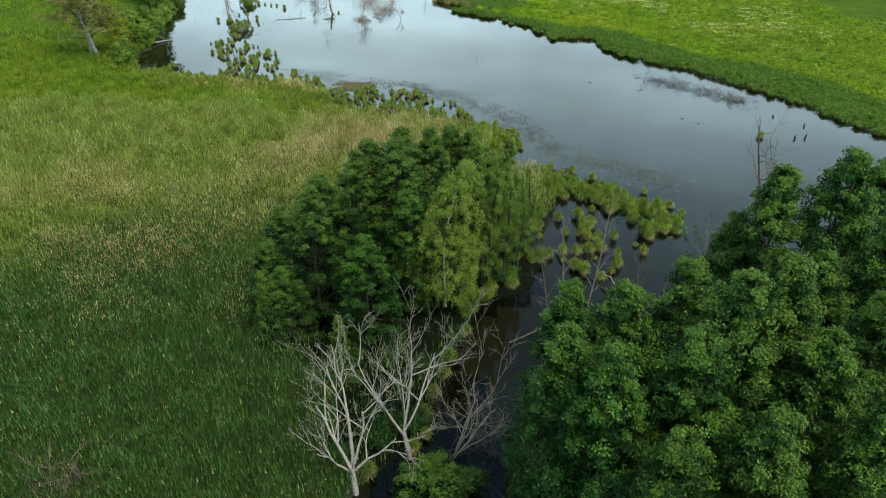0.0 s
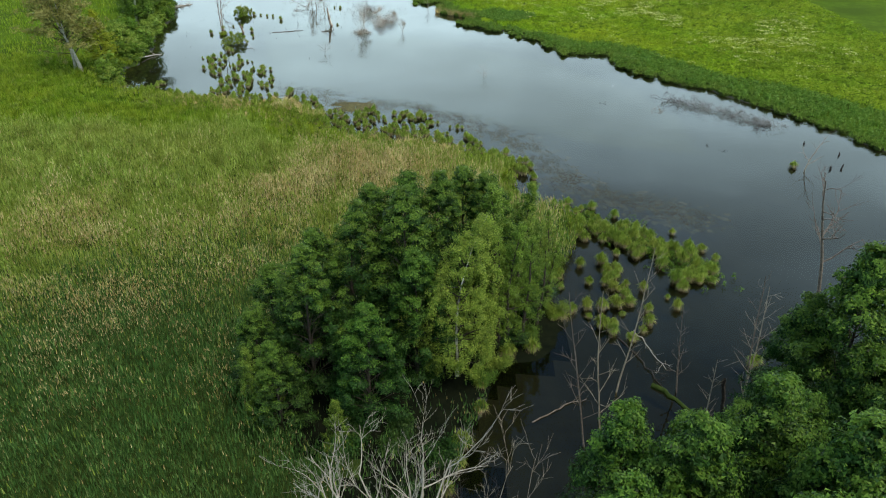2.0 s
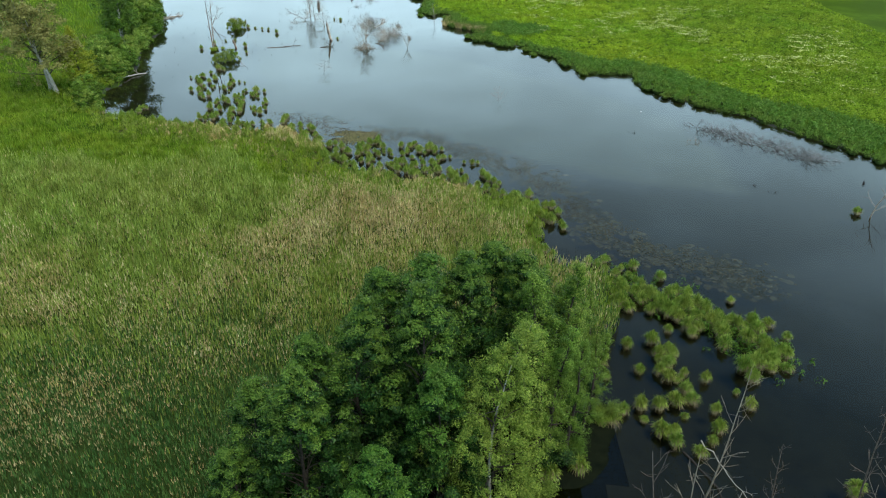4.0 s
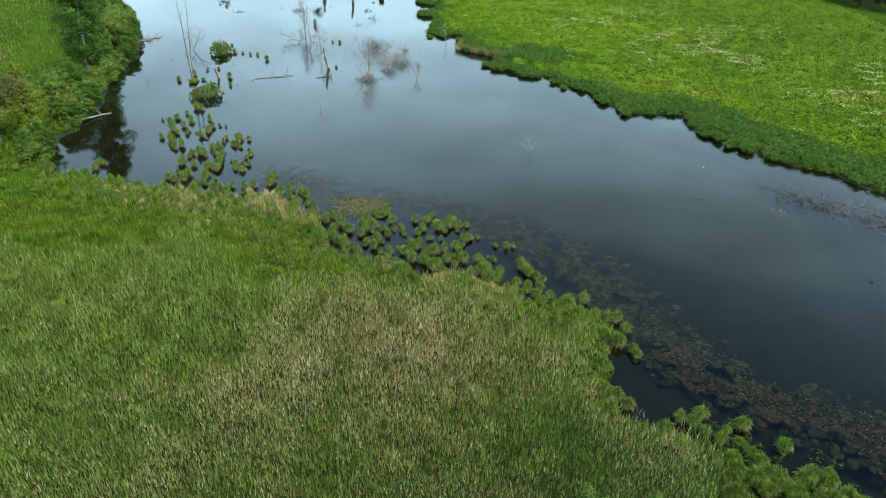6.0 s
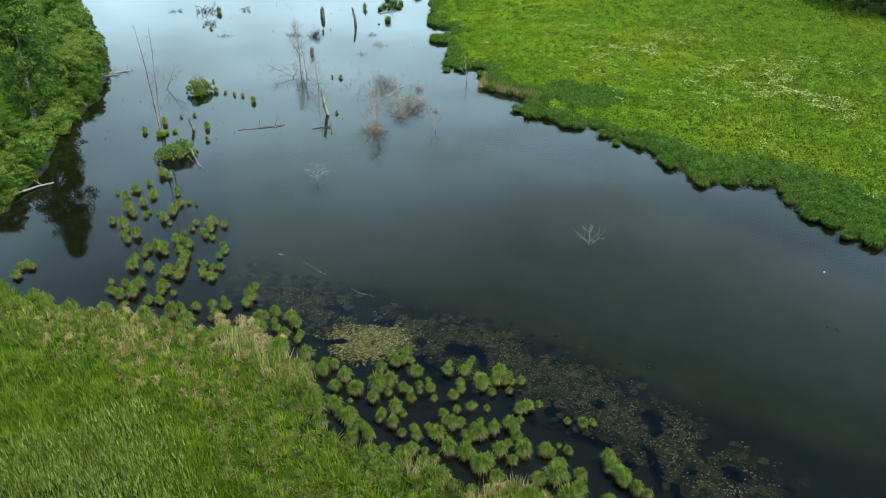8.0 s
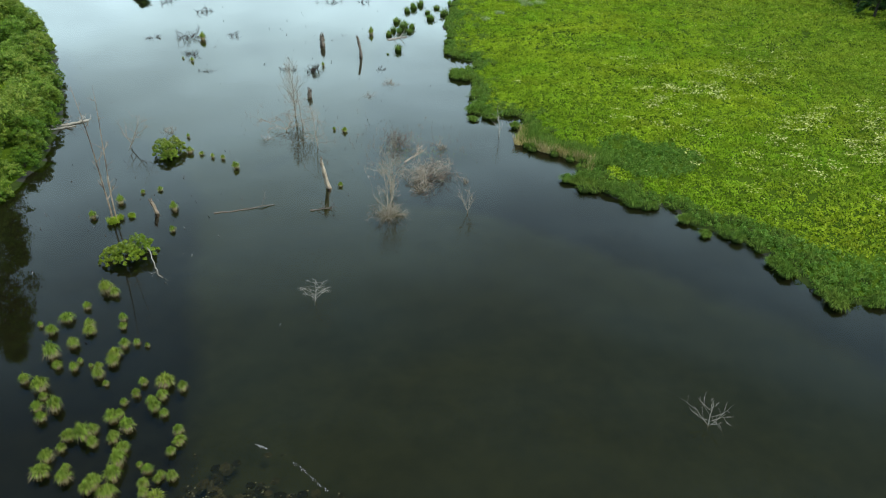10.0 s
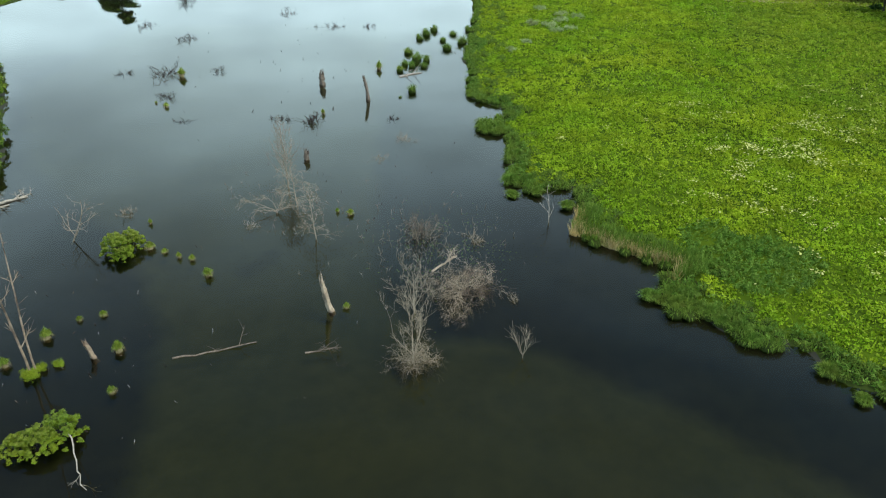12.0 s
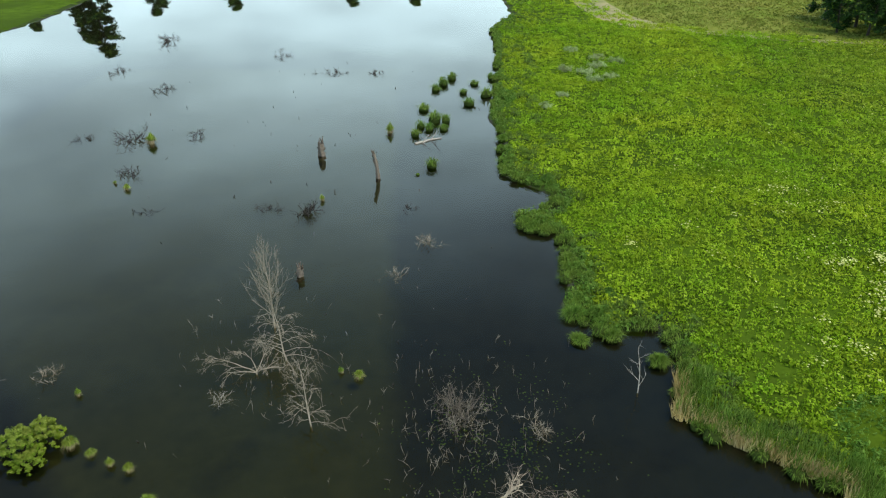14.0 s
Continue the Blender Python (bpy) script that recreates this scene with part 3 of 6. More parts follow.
    tagged(part("edge_straw", [blade_tris(rng, np.stack([x, y, np.maximum(ground_z(x, y), 0)], 1), rng.uniform(0.6, 1.1, len(x)), rng.uniform(0.03, 0.06, len(x)), 0.7)], STRAW), "patches of dead straw-coloured grass at the marsh edge", "grass", kind="stuff")
    tagged(part("bank_grass", grasses, GRASS), "fresh bright green grass along the bank", "grass", kind="stuff")


def hummocks(rng, cx, cy, r, tall, many, size, slim=0.7):
    """Small domes of leaves, many to each centre."""
    i = np.repeat(np.arange(len(cx)), many)
    d = unit(rng.normal(0, 1, (len(i), 3)) * np.array([1, 1, 0.8]) + np.array([0, 0, 0.35]))
    d[:, 2] = np.abs(d[:, 2])
    v = np.stack([cx[i] + d[:, 0] * r[i], cy[i] + d[:, 1] * r[i], np.maximum(ground_z(cx, cy), 0)[i] + 0.04 + d[:, 2] * tall[i] + rng.uniform(0, 0.06, len(i))], 1)
    nrm = unit(d * np.array([1.0, 1.0, 0.6]) + np.array([0, 0, 0.28]) + rng.normal(0, 0.3, (len(i), 3)))
    return leaf_tris(rng, v, nrm, rng.uniform(*size, len(i)), slim)


def fan_tufts(rng, cx, cy, tall, many):
    """Tufts of blades that spread from one root, many to each centre."""
    i = np.repeat(np.arange(len(cx)), many)
    n = len(i)
    a, out = rng.uniform(0, 2 * np.pi, n), np.sqrt(rng.random(n))
    d = np.stack([np.cos(a), np.sin(a)], 1)
    root = np.stack([cx[i], cy[i], np.maximum(ground_z(cx, cy), 0)[i] + 0.25 * tall[i]], 1)
    root[:, :2] += d * (0.22 * tall[i] * out)[:, None]
    tip = root + np.concatenate([d * (0.5 * tall[i] * out)[:, None], (tall[i] * (0.85 - 0.5 * out) * rng.uniform(0.7, 1.2, n))[:, None]], 1)
    side = np.stack([-d[:, 1], d[:, 0], 0 * a], 1) * (rng.uniform(0.014, 0.028, n))[:, None]
    return np.stack([root - side, root + side, tip], 1).reshape(-1, 3), np.arange(3 * n).reshape(n, 3)


def build_bank_hummocks():
    """Lumpy tufts of grass and herbs on the marsh's wet edge and the far bank."""
    rng = np.random.default_rng(14)
    x, y = scatter(rng, 11000, -64, 8, 50, 100, lambda a, b: (shore(a, b) > -0.1) & ~east_bank(a, b) & (grassy(a, b) > 0.4) & (N4(a, b) + 0.6 * N1(a, b) > -0.5))
    for share, name, mat, label in ((0.0, "grass_tufts", GRASS, "lumpy bright green grass tufts on the wet bank"), (0.5, "sedge_tufts", SEDGE, "lumpy green sedge tufts on the wet bank"), (0.86, "straw_tufts", STRAW, "straw-coloured tufts of last year's sedge")):
        dry = rng.random(len(x)) * 0.9 + 0.3 * np.clip(N2(x, y) + 0.4 * N1(x, y), -0.5, 1) * np.clip(4 - shore(x, y), 0, 2) * (x > -32) - 0.08
        k = (dry >= share - (share == 0)) & (dry < {0.0: 0.5, 0.5: 0.86, 0.86: 9}[share])
        tagged(part(name, [fan_tufts(rng, x[k], y[k], rng.uniform(0.4, 0.95, k.sum()), 22)], mat), label, "grass" if share < 0.5 else "sedge", kind="stuff")


def build_meadow():
    rng = np.random.default_rng(12)
    herbs, dull = [], []
    for n, many, box in ((47000, 11, (-10, 62, 58, 160)), (16000, 10, (-10, 62, 160, 225)), (5600, 12, (20, 110, 60, 110)), (1600, 12, (-6, 20, 225, 275))):
        cx, cy = scatter(rng, n, *box, lambda a, b: (shore(a, b) > 0.3) & east_bank(a, b) & ~mown(a, b) & ~belt(a, b))
        # leafy hummocks, each a small dome of leaves, taller where the meadow grows in swathes
        swathe = 1 + 0.22 * N1(cx, cy) + 0.25 * N2(cx + 0.5 * cy, cy)
        r = rng.uniform(0.2, 0.44, len(cx)) * (1.25 if box[2] >= 160 else 1.0)
        tall = rng.uniform(0.1, 0.46, len(cx)) * np.clip(swathe, 0.4, 1.8)
        big = 1.3 if box[2] >= 160 else 1.0
        grass = rng.random(len(cx)) < np.clip((cx - 24 - 0.1 * (cy - 130)) / 16 + 0.3 * N3(cx, cy) + 0.25 * N2(cx, cy), 0, 0.92)
        for k, heap in ((~grass, herbs), (grass, dull)):
            heap.append(hummocks(rng, cx[k], cy[k], r[k], tall[k], many, (0.064 * big, 0.112 * big)))
    cx, cy = scatter(rng, 20000, 12, 90, 190, 290, lambda a, b: mown(a, b) & (a > np.interp(b, [214, 221, 228, 262], [40, 24.5, 20.5, 18.6])))
    tagged(part("mown_stubble", [hummocks(rng, cx, cy, rng.uniform(0.2, 0.5, len(cx)), rng.uniform(0.02, 0.1, len(cx)), 4, (0.1, 0.2))], STUBBLE), "short yellowish stubble of a mown field", "grass", kind="stuff")
    tagged(part("meadow_grass", dull, DULL_HERB), "darker olive-green tall grass of the meadow", "meadow", kind="stuff")
    tagged(part("meadow_herbs", herbs, HERB), "lush yellow-green leafy herbs of a wet meadow", "meadow", kind="stuff")
    t = rng.random(1500)
    cx, cy = 17 + 30 * t + rng.normal(0, 6.0, 1500), 147 - 44 * t + rng.normal(0, 8.0, 1500)
    k = N2(cx, cy) + 0.6 * N1(cx, cy) > 0.15
    cx, cy = cx[k], cy[k]
    many = rng.integers(4, 20, len(cx))
    x = np.repeat(cx, many) + rng.normal(0, 0.34, many.sum())
    y = np.repeat(cy, many) + rng.normal(0, 0.34, many.sum())
    more = scatter(rng, 5200, -2, 60, 100, 205, lambda a, b: (N1(a, b) + 0.5 * N4(a, b) > 0.45) & (a > 6))
    x, y = np.concatenate([x, more[0]]), np.concatenate([y, more[1]])
    k = (shore(x, y) > 3) & east_bank(x, y)
    x, y = x[k], y[k]
    at = np.stack([x, y, ground_z(x, y) + 0.5 + 0.1 * N4(x, y)], 1)
    up = unit(np.stack([rng.normal(0, 0.3, len(x)), rng.normal(0, 0.3, len(x)), np.ones(len(x))], 1))
    tagged(part("meadow_flowers", [leaf_cards(rng, at, up, rng.uniform(0.055, 0.105, len(x)), 0.9)], PETAL), "scattered white flower heads among the herbs", "flowers", kind="stuff")


build_reeds()
build_bank_hummocks()
build_meadow()


def build_pads():
    rng = np.random.default_rng(13)

    def discs(x, y, r, z=0.006):
        n = len(x)
        a = np.linspace(0, 2 * np.pi, 6, endpoint=False)[None] + rng.uniform(0, 6, (n, 1))
        rr = r[:, None] * rng.uniform(0.75, 1.1, (n, 6))
        v = np.stack([x[:, None] + np.cos(a) * rr, y[:, None] + np.sin(a) * rr, np.full((n, 6), z) + rng.uniform(0, 0.012, (n, 1))], -1).reshape(-1, 3)
        base = np.arange(n)[:, None] * 6
        return v, np.concatenate([base + np.array([[0, 1, 2, 3]]), base + np.array([[0, 3, 4, 5]])])

    line = np.array([(-18.4, 86.6), (-14, 84), (-11, 81.6), (-7, 80.6), (-3.4, 79.8), (-0.9, 77.8), (2, 75.2), (4.4, 72.8), (6.6, 70.4), (7.7, 66.2), (9.4, 62), (12, 58.8), (16, 56), (19, 53.6)], float)
    def drift(count, broad):
        seg = rng.integers(0, len(line) - 1, count)
        t = rng.random(count)
        p = line[seg] + (line[seg + 1] - line[seg]) * t[:, None] + rng.normal(0, broad, (count, 2))
        return p[(shore(p[:, 0], p[:, 1]) < -0.3)]

    # patches of weed just under the surface, and rosettes of floating leaves over them
    heart = drift(7500, 1.05)
    heart = heart[N4(heart[:, 0], heart[:, 1]) + 0.7 * N1(heart[:, 0], heart[:, 1]) > -0.85]
    tagged(part("submerged_weed", [discs(heart[:, 0], heart[:, 1], rng.uniform(0.1, 0.34, len(heart)), -0.05)], WEED), "dull olive weed patches just under the water", "pondweed", kind="stuff")
    green = np.stack([rng.normal(-10.6, 2.2, 1500), rng.normal(126.6, 2.6, 1500)], 1)
    green = green[N4(green[:, 0], green[:, 1]) > -0.2]
    tagged(part("green_weed", [discs(green[:, 0], green[:, 1], rng.uniform(0.02, 0.07, len(green)), -0.03)], DARK_SEDGE), "green weed showing through dark shallow water", "pondweed", kind="stuff")
    i = rng.integers(0, len(heart), 10000)
    p = heart[i] + rng.normal(0, 0.17, (len(i), 2))
    tagged(part("pondweed", [discs(p[:, 0], p[:, 1], rng.uniform(0.02, 0.06, len(p)))], PAD), "floating brownish pondweed leaves on the water", "pondweed", kind="stuff")
    q = np.array([-10.2, 80.0]) + rng.normal(0, 1, (4200, 2)) * np.array([1.15, 0.8])
    q = q[(shore(q[:, 0], q[:, 1]) < -0.2) & (N4(q[:, 0], q[:, 1]) > -0.8)]
    t = np.sort(rng.random(230))
    foam = np.array([(-17.5, 90.1), (-16.7, 89.7), (-15.0, 88.6), (-13.4, 87.0), (-11.2, 85.1), (-9.9, 84.5), (-8.8, 83.7)])
    fx, fy = (np.interp(t * 6, np.arange(7), foam[:, k]) + rng.normal(0, 0.03, 230) for k in (0, 1))
    k = np.sin(t * 19 + 0.5) > -0.2
    tagged(part("foam_line", [discs(fx[k], fy[k], rng.uniform(0.008, 0.022, k.sum()), 0.01)], FOAM), "thin broken line of pale foam on the water", "foam", kind="stuff")
    tagged(part("algae_mat", [discs(q[:, 0], q[:, 1], rng.uniform(0.03, 0.09, len(q)), 0.016)], MAT_PAD), "beige mat of dry floating algae", "algae", kind="stuff")


build_pads()


# ---- trees ----
def tree_meshes(seed, h, kind):
    """Trunk, branches and crown of one tree, as meshes with the foot at the origin."""
    rng = np.random.default_rng(seed)
    shape = {
        "alder_far": dict(limbs=24, twigs=3, wide=0.22, low=0.12, rise=0.35, leaves=34, spray=0.5, size=(0.13, 0.24), mat=ALDER, young=LIGHT_ALDER, bark=BARK, droop=0.0),
        "birch": dict(taper=0.8, limbs=44, twigs=3, wide=0.215, low=0.08, rise=0.7, shell=480, leaves=66, spray=0.2, size=(0.024, 0.045), mat=BIRCH, young=BIRCH, bark=BIRCH_BARK, droop=1.3),
        "golden": dict(taper=0.8, limbs=34, twigs=3, wide=0.2, low=0.08, rise=0.8, shell=260, leaves=30, spray=0.3, size=(0.06, 0.1), mat=GOLD, young=GOLD, bark=BARK, droop=0.1),
        "willow": dict(limbs=30, twigs=4, wide=0.16, low=0.04, rise=0.9, shell=150, leaves=52, spray=0.22, size=(0.03, 0.055), mat=WILLOW, young=BIRCH, bark=BARK, droop=0.25),
        "thin": dict(limbs=26, twigs=4, wide=0.13, low=0.15, rise=0.9, leaves=42, spray=0.2, size=(0.024, 0.044), mat=OLIVE, young=BIRCH, bark=BARK, droop=0.3),
        "bronze": dict(limbs=30, twigs=4, wide=0.33, low=0.2, rise=0.9, leaves=30, spray=0.34, size=(0.06, 0.11), mat=BRONZE, young=BRONZE, bark=DEAD, droop=0.2),
        "poplar": dict(limbs=36, twigs=4, wide=0.18, low=0.1, rise=1.1, shell=160, leaves=40, spray=0.42, size=(0.055, 0.095), mat=WILLOW, young=BIRCH, bark=BIRCH_BARK, droop=0.0),
    }[kind]
    r0 = 0.012 * h + 0.03
    trunk = wander(rng, (0, 0, -0.3), (0, 0, 1), h + 0.2, 10, 0.05, 0.08)
    trunk[:, :2] -= trunk[0, :2]
    wood, tips = [], []
    for k in range(shape["limbs"]):
        f = shape["low"] + (0.98 - shape["low"]) * (k + rng.random()) / shape["limbs"]
        i = min(int(f * 10), 9)
        p = trunk[i] + (trunk[i + 1] - trunk[i]) * (f * 10 - i)
        a = 2.4 * k + rng.normal(0, 0.4)
        u = (f - shape["low"]) / (1 - shape["low"])
        reach = h * shape["wide"] * min(1.0, 1.25 * (1 - 0.97 * u) ** shape.get("taper", 0.7)) * (0.75 + 0.25 * min(1.0, u / 0.15)) * rng.uniform(0.75, 1.25)
        d = unit(np.array([np.cos(a), np.sin(a), shape["rise"] * (0.5 + u) + rng.normal(0, 0.15)]))
        limb = wander(rng, p, d, reach, 4, 0.16, 0.05)
        wood.append(tube(limb, np.linspace(r0 * 0.35 * (1.1 - 0.7 * u), 0.008, 5), 4))
        for m in range(shape["twigs"]):
            e = rng.uniform(1.0, 4.0)
            q = limb[int(e)] + (limb[min(int(e) + 1, 4)] - limb[int(e)]) * (e % 1)
            twig = wander(rng, q, unit(d + rng.normal(0, 0.75, 3)), reach * rng.uniform(0.28, 0.5) + 0.12, 2, 0.25, 0.05)
            if m == 0:
                wood.append(tube(twig, [0.012, 0.008, 0.004], 3))
            tips += [twig[2], twig[1]]
        tips += [limb[4], limb[3]]
    tips += [trunk[-1], trunk[-1] - np.array([0, 0, 0.25])]
    # outer sprays that close the crown, lobed round the bole
    lobe = rng.uniform(0, 6.28, 6)
    for k in range(shape.get("shell", 0)):
        u = 1 - math.sqrt(rng.random())
        f = shape["low"] + (0.99 - shape["low"]) * u
        a = rng.uniform(0, 6.28)
        wave = 1 + 0.2 * math.sin(3 * a + lobe[0] + 7 * u) + 0.2 * math.sin(5 * a + lobe[1] - 17 * u) + 0.14 * math.sin(23 * u + lobe[2] + 2 * a)
        reach = h * shape["wide"] * min(1.0, 1.3 * (1 - u) ** 0.8) * (0.6 + 0.4 * min(1.0, u / 0.16)) * wave * rng.uniform(0.8, 1.05)
        c = np.array([np.interp(f * h, trunk[:, 2], trunk[:, 0]), np.interp(f * h, trunk[:, 2], trunk[:, 1]), f * h])
        tips.append(c + np.array([math.cos(a) * reach, math.sin(a) * reach, 0.3 * reach]))
    tips = np.array(tips)
    n = shape["leaves"] * len(tips)
    c = np.repeat(np.arange(len(tips)), shape["leaves"])
    swell = rng.uniform(0.6, 1.5, len(tips))[c]
    way = unit(rng.normal(0, 1, (n, 3)) + np.array([0, 0, 0.5]))
    far = rng.uniform(0.25, 1.0, n) ** 0.7 * shape["spray"] * swell
    at = tips[c] + way * far[:, None] * np.array([1.25, 1.25, 0.75])
    if shape["droop"] > 1:
        hang = rng.uniform(0.15, 0.7, len(tips))[c] * rng.random(n)
        at = tips[c] + way * np.array([0.17, 0.17, 0.12]) + np.stack([0.1 * hang * np.cos(c), 0.1 * hang * np.sin(c), -hang], 1)
    elif shape["droop"]:
        at[:, 2] -= rng.exponential(0.3, n) * shape["droop"]
    at[:, 2] = np.maximum(at[:, 2], 0.25)
    bole = np.stack([np.interp(at[:, 2], trunk[:, 2], trunk[:, 0]), np.interp(at[:, 2], trunk[:, 2], trunk[:, 1]), at[:, 2] - 0.6], 1)
    outward = unit(at - bole)
    nrm = unit(way * 0.75 + outward * 0.35 + np.array([0, 0, 0.3]) + rng.normal(0, 0.4, (n, 3)))
    if shape["droop"] > 1:
        nrm = unit(nrm + rng.normal(0, 0.5, (n, 3)) * np.array([1, 1, 0.3]))
    size = rng.uniform(*shape["size"], n)
    # High, upward leaves take the lighter material: young tips, with top light in colour.
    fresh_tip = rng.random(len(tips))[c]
    lit_leaf = way[:, 2] * 0.35 + 0.6 * (at[:, 2] / h) + 0.5 * fresh_tip + rng.normal(0, 0.18, n) > 0.93
    trunk_me = mesh_of("trunk", [tube(trunk, (0.55 if kind == "birch" else 1.0) * r0 * np.linspace(1, 0.12, 11) * (1 + 0.5 * np.exp(-np.arange(11))), 8)], shape["bark"], True)
    return trunk_me, mesh_of("branching", wood, BARK, True), mesh_of("crown", [leaf_tris(rng, at[~lit_leaf], nrm[~lit_leaf], size[~lit_leaf])], shape["mat"]), mesh_of("young_growth", [leaf_tris(rng, at[lit_leaf], nrm[lit_leaf], size[lit_leaf])], shape["young"])


def clumped_tree(seed, h, kind):
    """A broadleaf tree whose dome is heaped up of leafy clumps, each of many small sprigs."""
    rng = np.random.default_rng(seed)
    shape = {
        "alder": dict(wide=0.24, low=0.04, clumps=56, round=2.1, clump=0.08, sprigs=12, leaves=52, leafy=0.72, mat=ALDER),
        "tall_alder": dict(wide=0.18, low=0.16, clumps=42, round=2.0, clump=0.076, sprigs=13, leaves=70, leafy=0.62, mat=ALDER),
        "bush_alder": dict(wide=0.58, low=0.06, clumps=44, round=2.4, clump=0.16, sprigs=12, leaves=48, leafy=2.0, dome=1, mat=ALDER),
        "islet": dict(wide=0.7, low=0.04, clumps=60, round=2.2, clump=0.125, sprigs=10, leaves=40, leafy=1.9, dome=1, mat=GRASS),
        "bank_bush": dict(wide=0.55, low=0.04, clumps=22, round=2.2, clump=0.2, sprigs=10, leaves=30, leafy=2.6, dome=1, mat=(WILLOW, LIGHT_ALDER, BIRCH)[seed % 3]),
    }[kind]
    # Second leaf colour, for crown tops painted as catching light from above.
    fresh = {"islet": SEDGE, "bank_bush": (LIGHT_ALDER, BIRCH, SEDGE)[seed % 3]}.get(kind, LIT_ALDER)
    r0 = 0.011 * h + 0.03
    trunk = wander(rng, (0, 0, -0.3), (0, 0, 1), h * 0.93, 10, 0.05, 0.08)
    trunk[:, :2] -= trunk[0, :2] + np.linspace(0, 1, 11)[:, None] * (trunk[-1, :2] - trunk[0, :2])
    axis_at = lambda z: np.array([np.interp(z, trunk[:, 2], trunk[:, 0]), np.interp(z, trunk[:, 2], trunk[:, 1]), z])
    wood, at, nrm, fine, bright = [], [], [], [], []
    many = shape["clumps"]
    for k in range(many + 1):
        u = 1.0 if k == many else ((k + rng.random()) / many) ** 0.85
        a = 2.399 * k + rng.normal(0, 0.35)
        swell = rng.uniform(0.72, 1.25) * (1 - 0.3 * u)
        rc = h * shape["clump"] * swell
        reach = h * shape["wide"] * max(0.0, 1 - u ** shape["round"]) ** 0.7 * (0.72 + 0.28 * min(1.0, u / 0.25)) * rng.uniform(0.72, 1.1)
        if "dome" in shape:
            rho = math.sqrt((k + 0.5) / (many + 1))
            reach = h * shape["wide"] * rho * rng.uniform(0.9, 1.1)
            u = math.sqrt(max(0.0, 1 - rho * rho)) * (rng.uniform(0.75, 1.0) if k % 2 else rng.uniform(0.15, 0.7))
        z = h * (shape["low"] + (1 - shape["low"]) * u) - rc * (0.35 + 0.55 * u)
        if "dome" in shape:
            z = max(z, 0.25 * rc)
        side = np.array([math.cos(a), math.sin(a), 0.0])
        c = axis_at(z) + side * reach * 0.85
        foot = axis_at(0.02 * h if "dome" in shape else max(0.05 * h, z - 0.5 * reach - 0.04 * h))
        limb = np.stack([foot + (c - foot) * t + np.array([0, 0, 0.12 * reach * math.sin(3.14 * t)]) for t in (0, 0.35, 0.7, 1.0)])
        wood.append(tube(limb, np.linspace(r0 * 0.3 * (1.1 - 0.7 * u), 0.01, 4), 4))
        n = shape["sprigs"]
        d = unit(rng.normal(0, 1, (n, 3)) + side * 0.75 * (1 - u) + np.array([0, 0, 0.6]))
        sc = c + d * rc * rng.uniform(0.6, 1.12, (n, 1)) * np.array([1, 1, 0.9])
        i = np.repeat(np.arange(n), shape["leaves"])
        w = unit(rng.normal(0, 1, (len(i), 3)))
        at.append(sc[i] + w * np.sqrt(rng.random((len(i), 1))) * rc * 0.46 * np.array([1, 1, 0.6]))
        nrm.append(unit(d[i] * 0.75 + w * 0.3 + np.array([0, 0, 0.35]) + rng.normal(0, 0.36, (len(i), 3))))
        fine.append(rng.uniform(0.0052, 0.0095, len(i)) * h * shape.get("leafy", 1.0))
        # Upper, sky-facing sprigs turn lighter: new growth, and top light put into colour.
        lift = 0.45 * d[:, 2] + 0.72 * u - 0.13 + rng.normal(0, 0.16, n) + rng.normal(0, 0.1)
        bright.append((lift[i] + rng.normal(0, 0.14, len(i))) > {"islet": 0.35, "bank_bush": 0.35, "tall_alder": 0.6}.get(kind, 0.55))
        # coarse leaves in the shaded heart of the clump, all of the darker colour
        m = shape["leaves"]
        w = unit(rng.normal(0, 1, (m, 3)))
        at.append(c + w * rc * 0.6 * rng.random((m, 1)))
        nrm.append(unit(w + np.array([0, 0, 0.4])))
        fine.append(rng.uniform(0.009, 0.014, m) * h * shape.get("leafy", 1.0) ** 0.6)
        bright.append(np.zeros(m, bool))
    at, nrm, fine, bright = np.concatenate(at), np.concatenate(nrm), np.concatenate(fine), np.concatenate(bright)
    at[:, 2] = np.maximum(at[:, 2], 0.02 * h)
    trunk_me = mesh_of("trunk", [tube(trunk, r0 * np.linspace(1, 0.12, 11) * (1 + 0.5 * np.exp(-np.arange(11))), 8)], BARK, True)
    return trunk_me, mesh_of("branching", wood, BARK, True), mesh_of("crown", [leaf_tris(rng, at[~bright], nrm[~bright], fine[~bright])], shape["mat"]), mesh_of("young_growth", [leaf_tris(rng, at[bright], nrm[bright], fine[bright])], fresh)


STOCK = {}
CLUMPED = ("alder", "tall_alder", "bush_alder", "islet", "bank_bush")


def plant(kind, variant, h, x, y, label, category, name, group="", turn=0.0, z=None, native=10.0, fat=1.0, over=1.02):
    """A tree of height h from the stock of shared tree meshes."""
    if (kind, variant) not in STOCK:
        STOCK[kind, variant] = (clumped_tree if kind in CLUMPED else tree_meshes)(100 + 17 * variant + sum(map(ord, kind)), native, kind)
    ob = thing(name, label, category, group, (x, y, float(ground_z(x, y)) if z is None else z))
    ob.rotation_euler = (0, 0, turn)
    h /= over
    ob.scale = (fat * h / native, fat * h / native, h / native)
    for part_name, me in zip(("trunk", "branching", "crown", "young_growth"), STOCK[kind, variant]):
        p = new(part_name, me)
        p.parent = ob
        if part_name != "trunk":
            tagged(p, kind="stuff")
    return ob


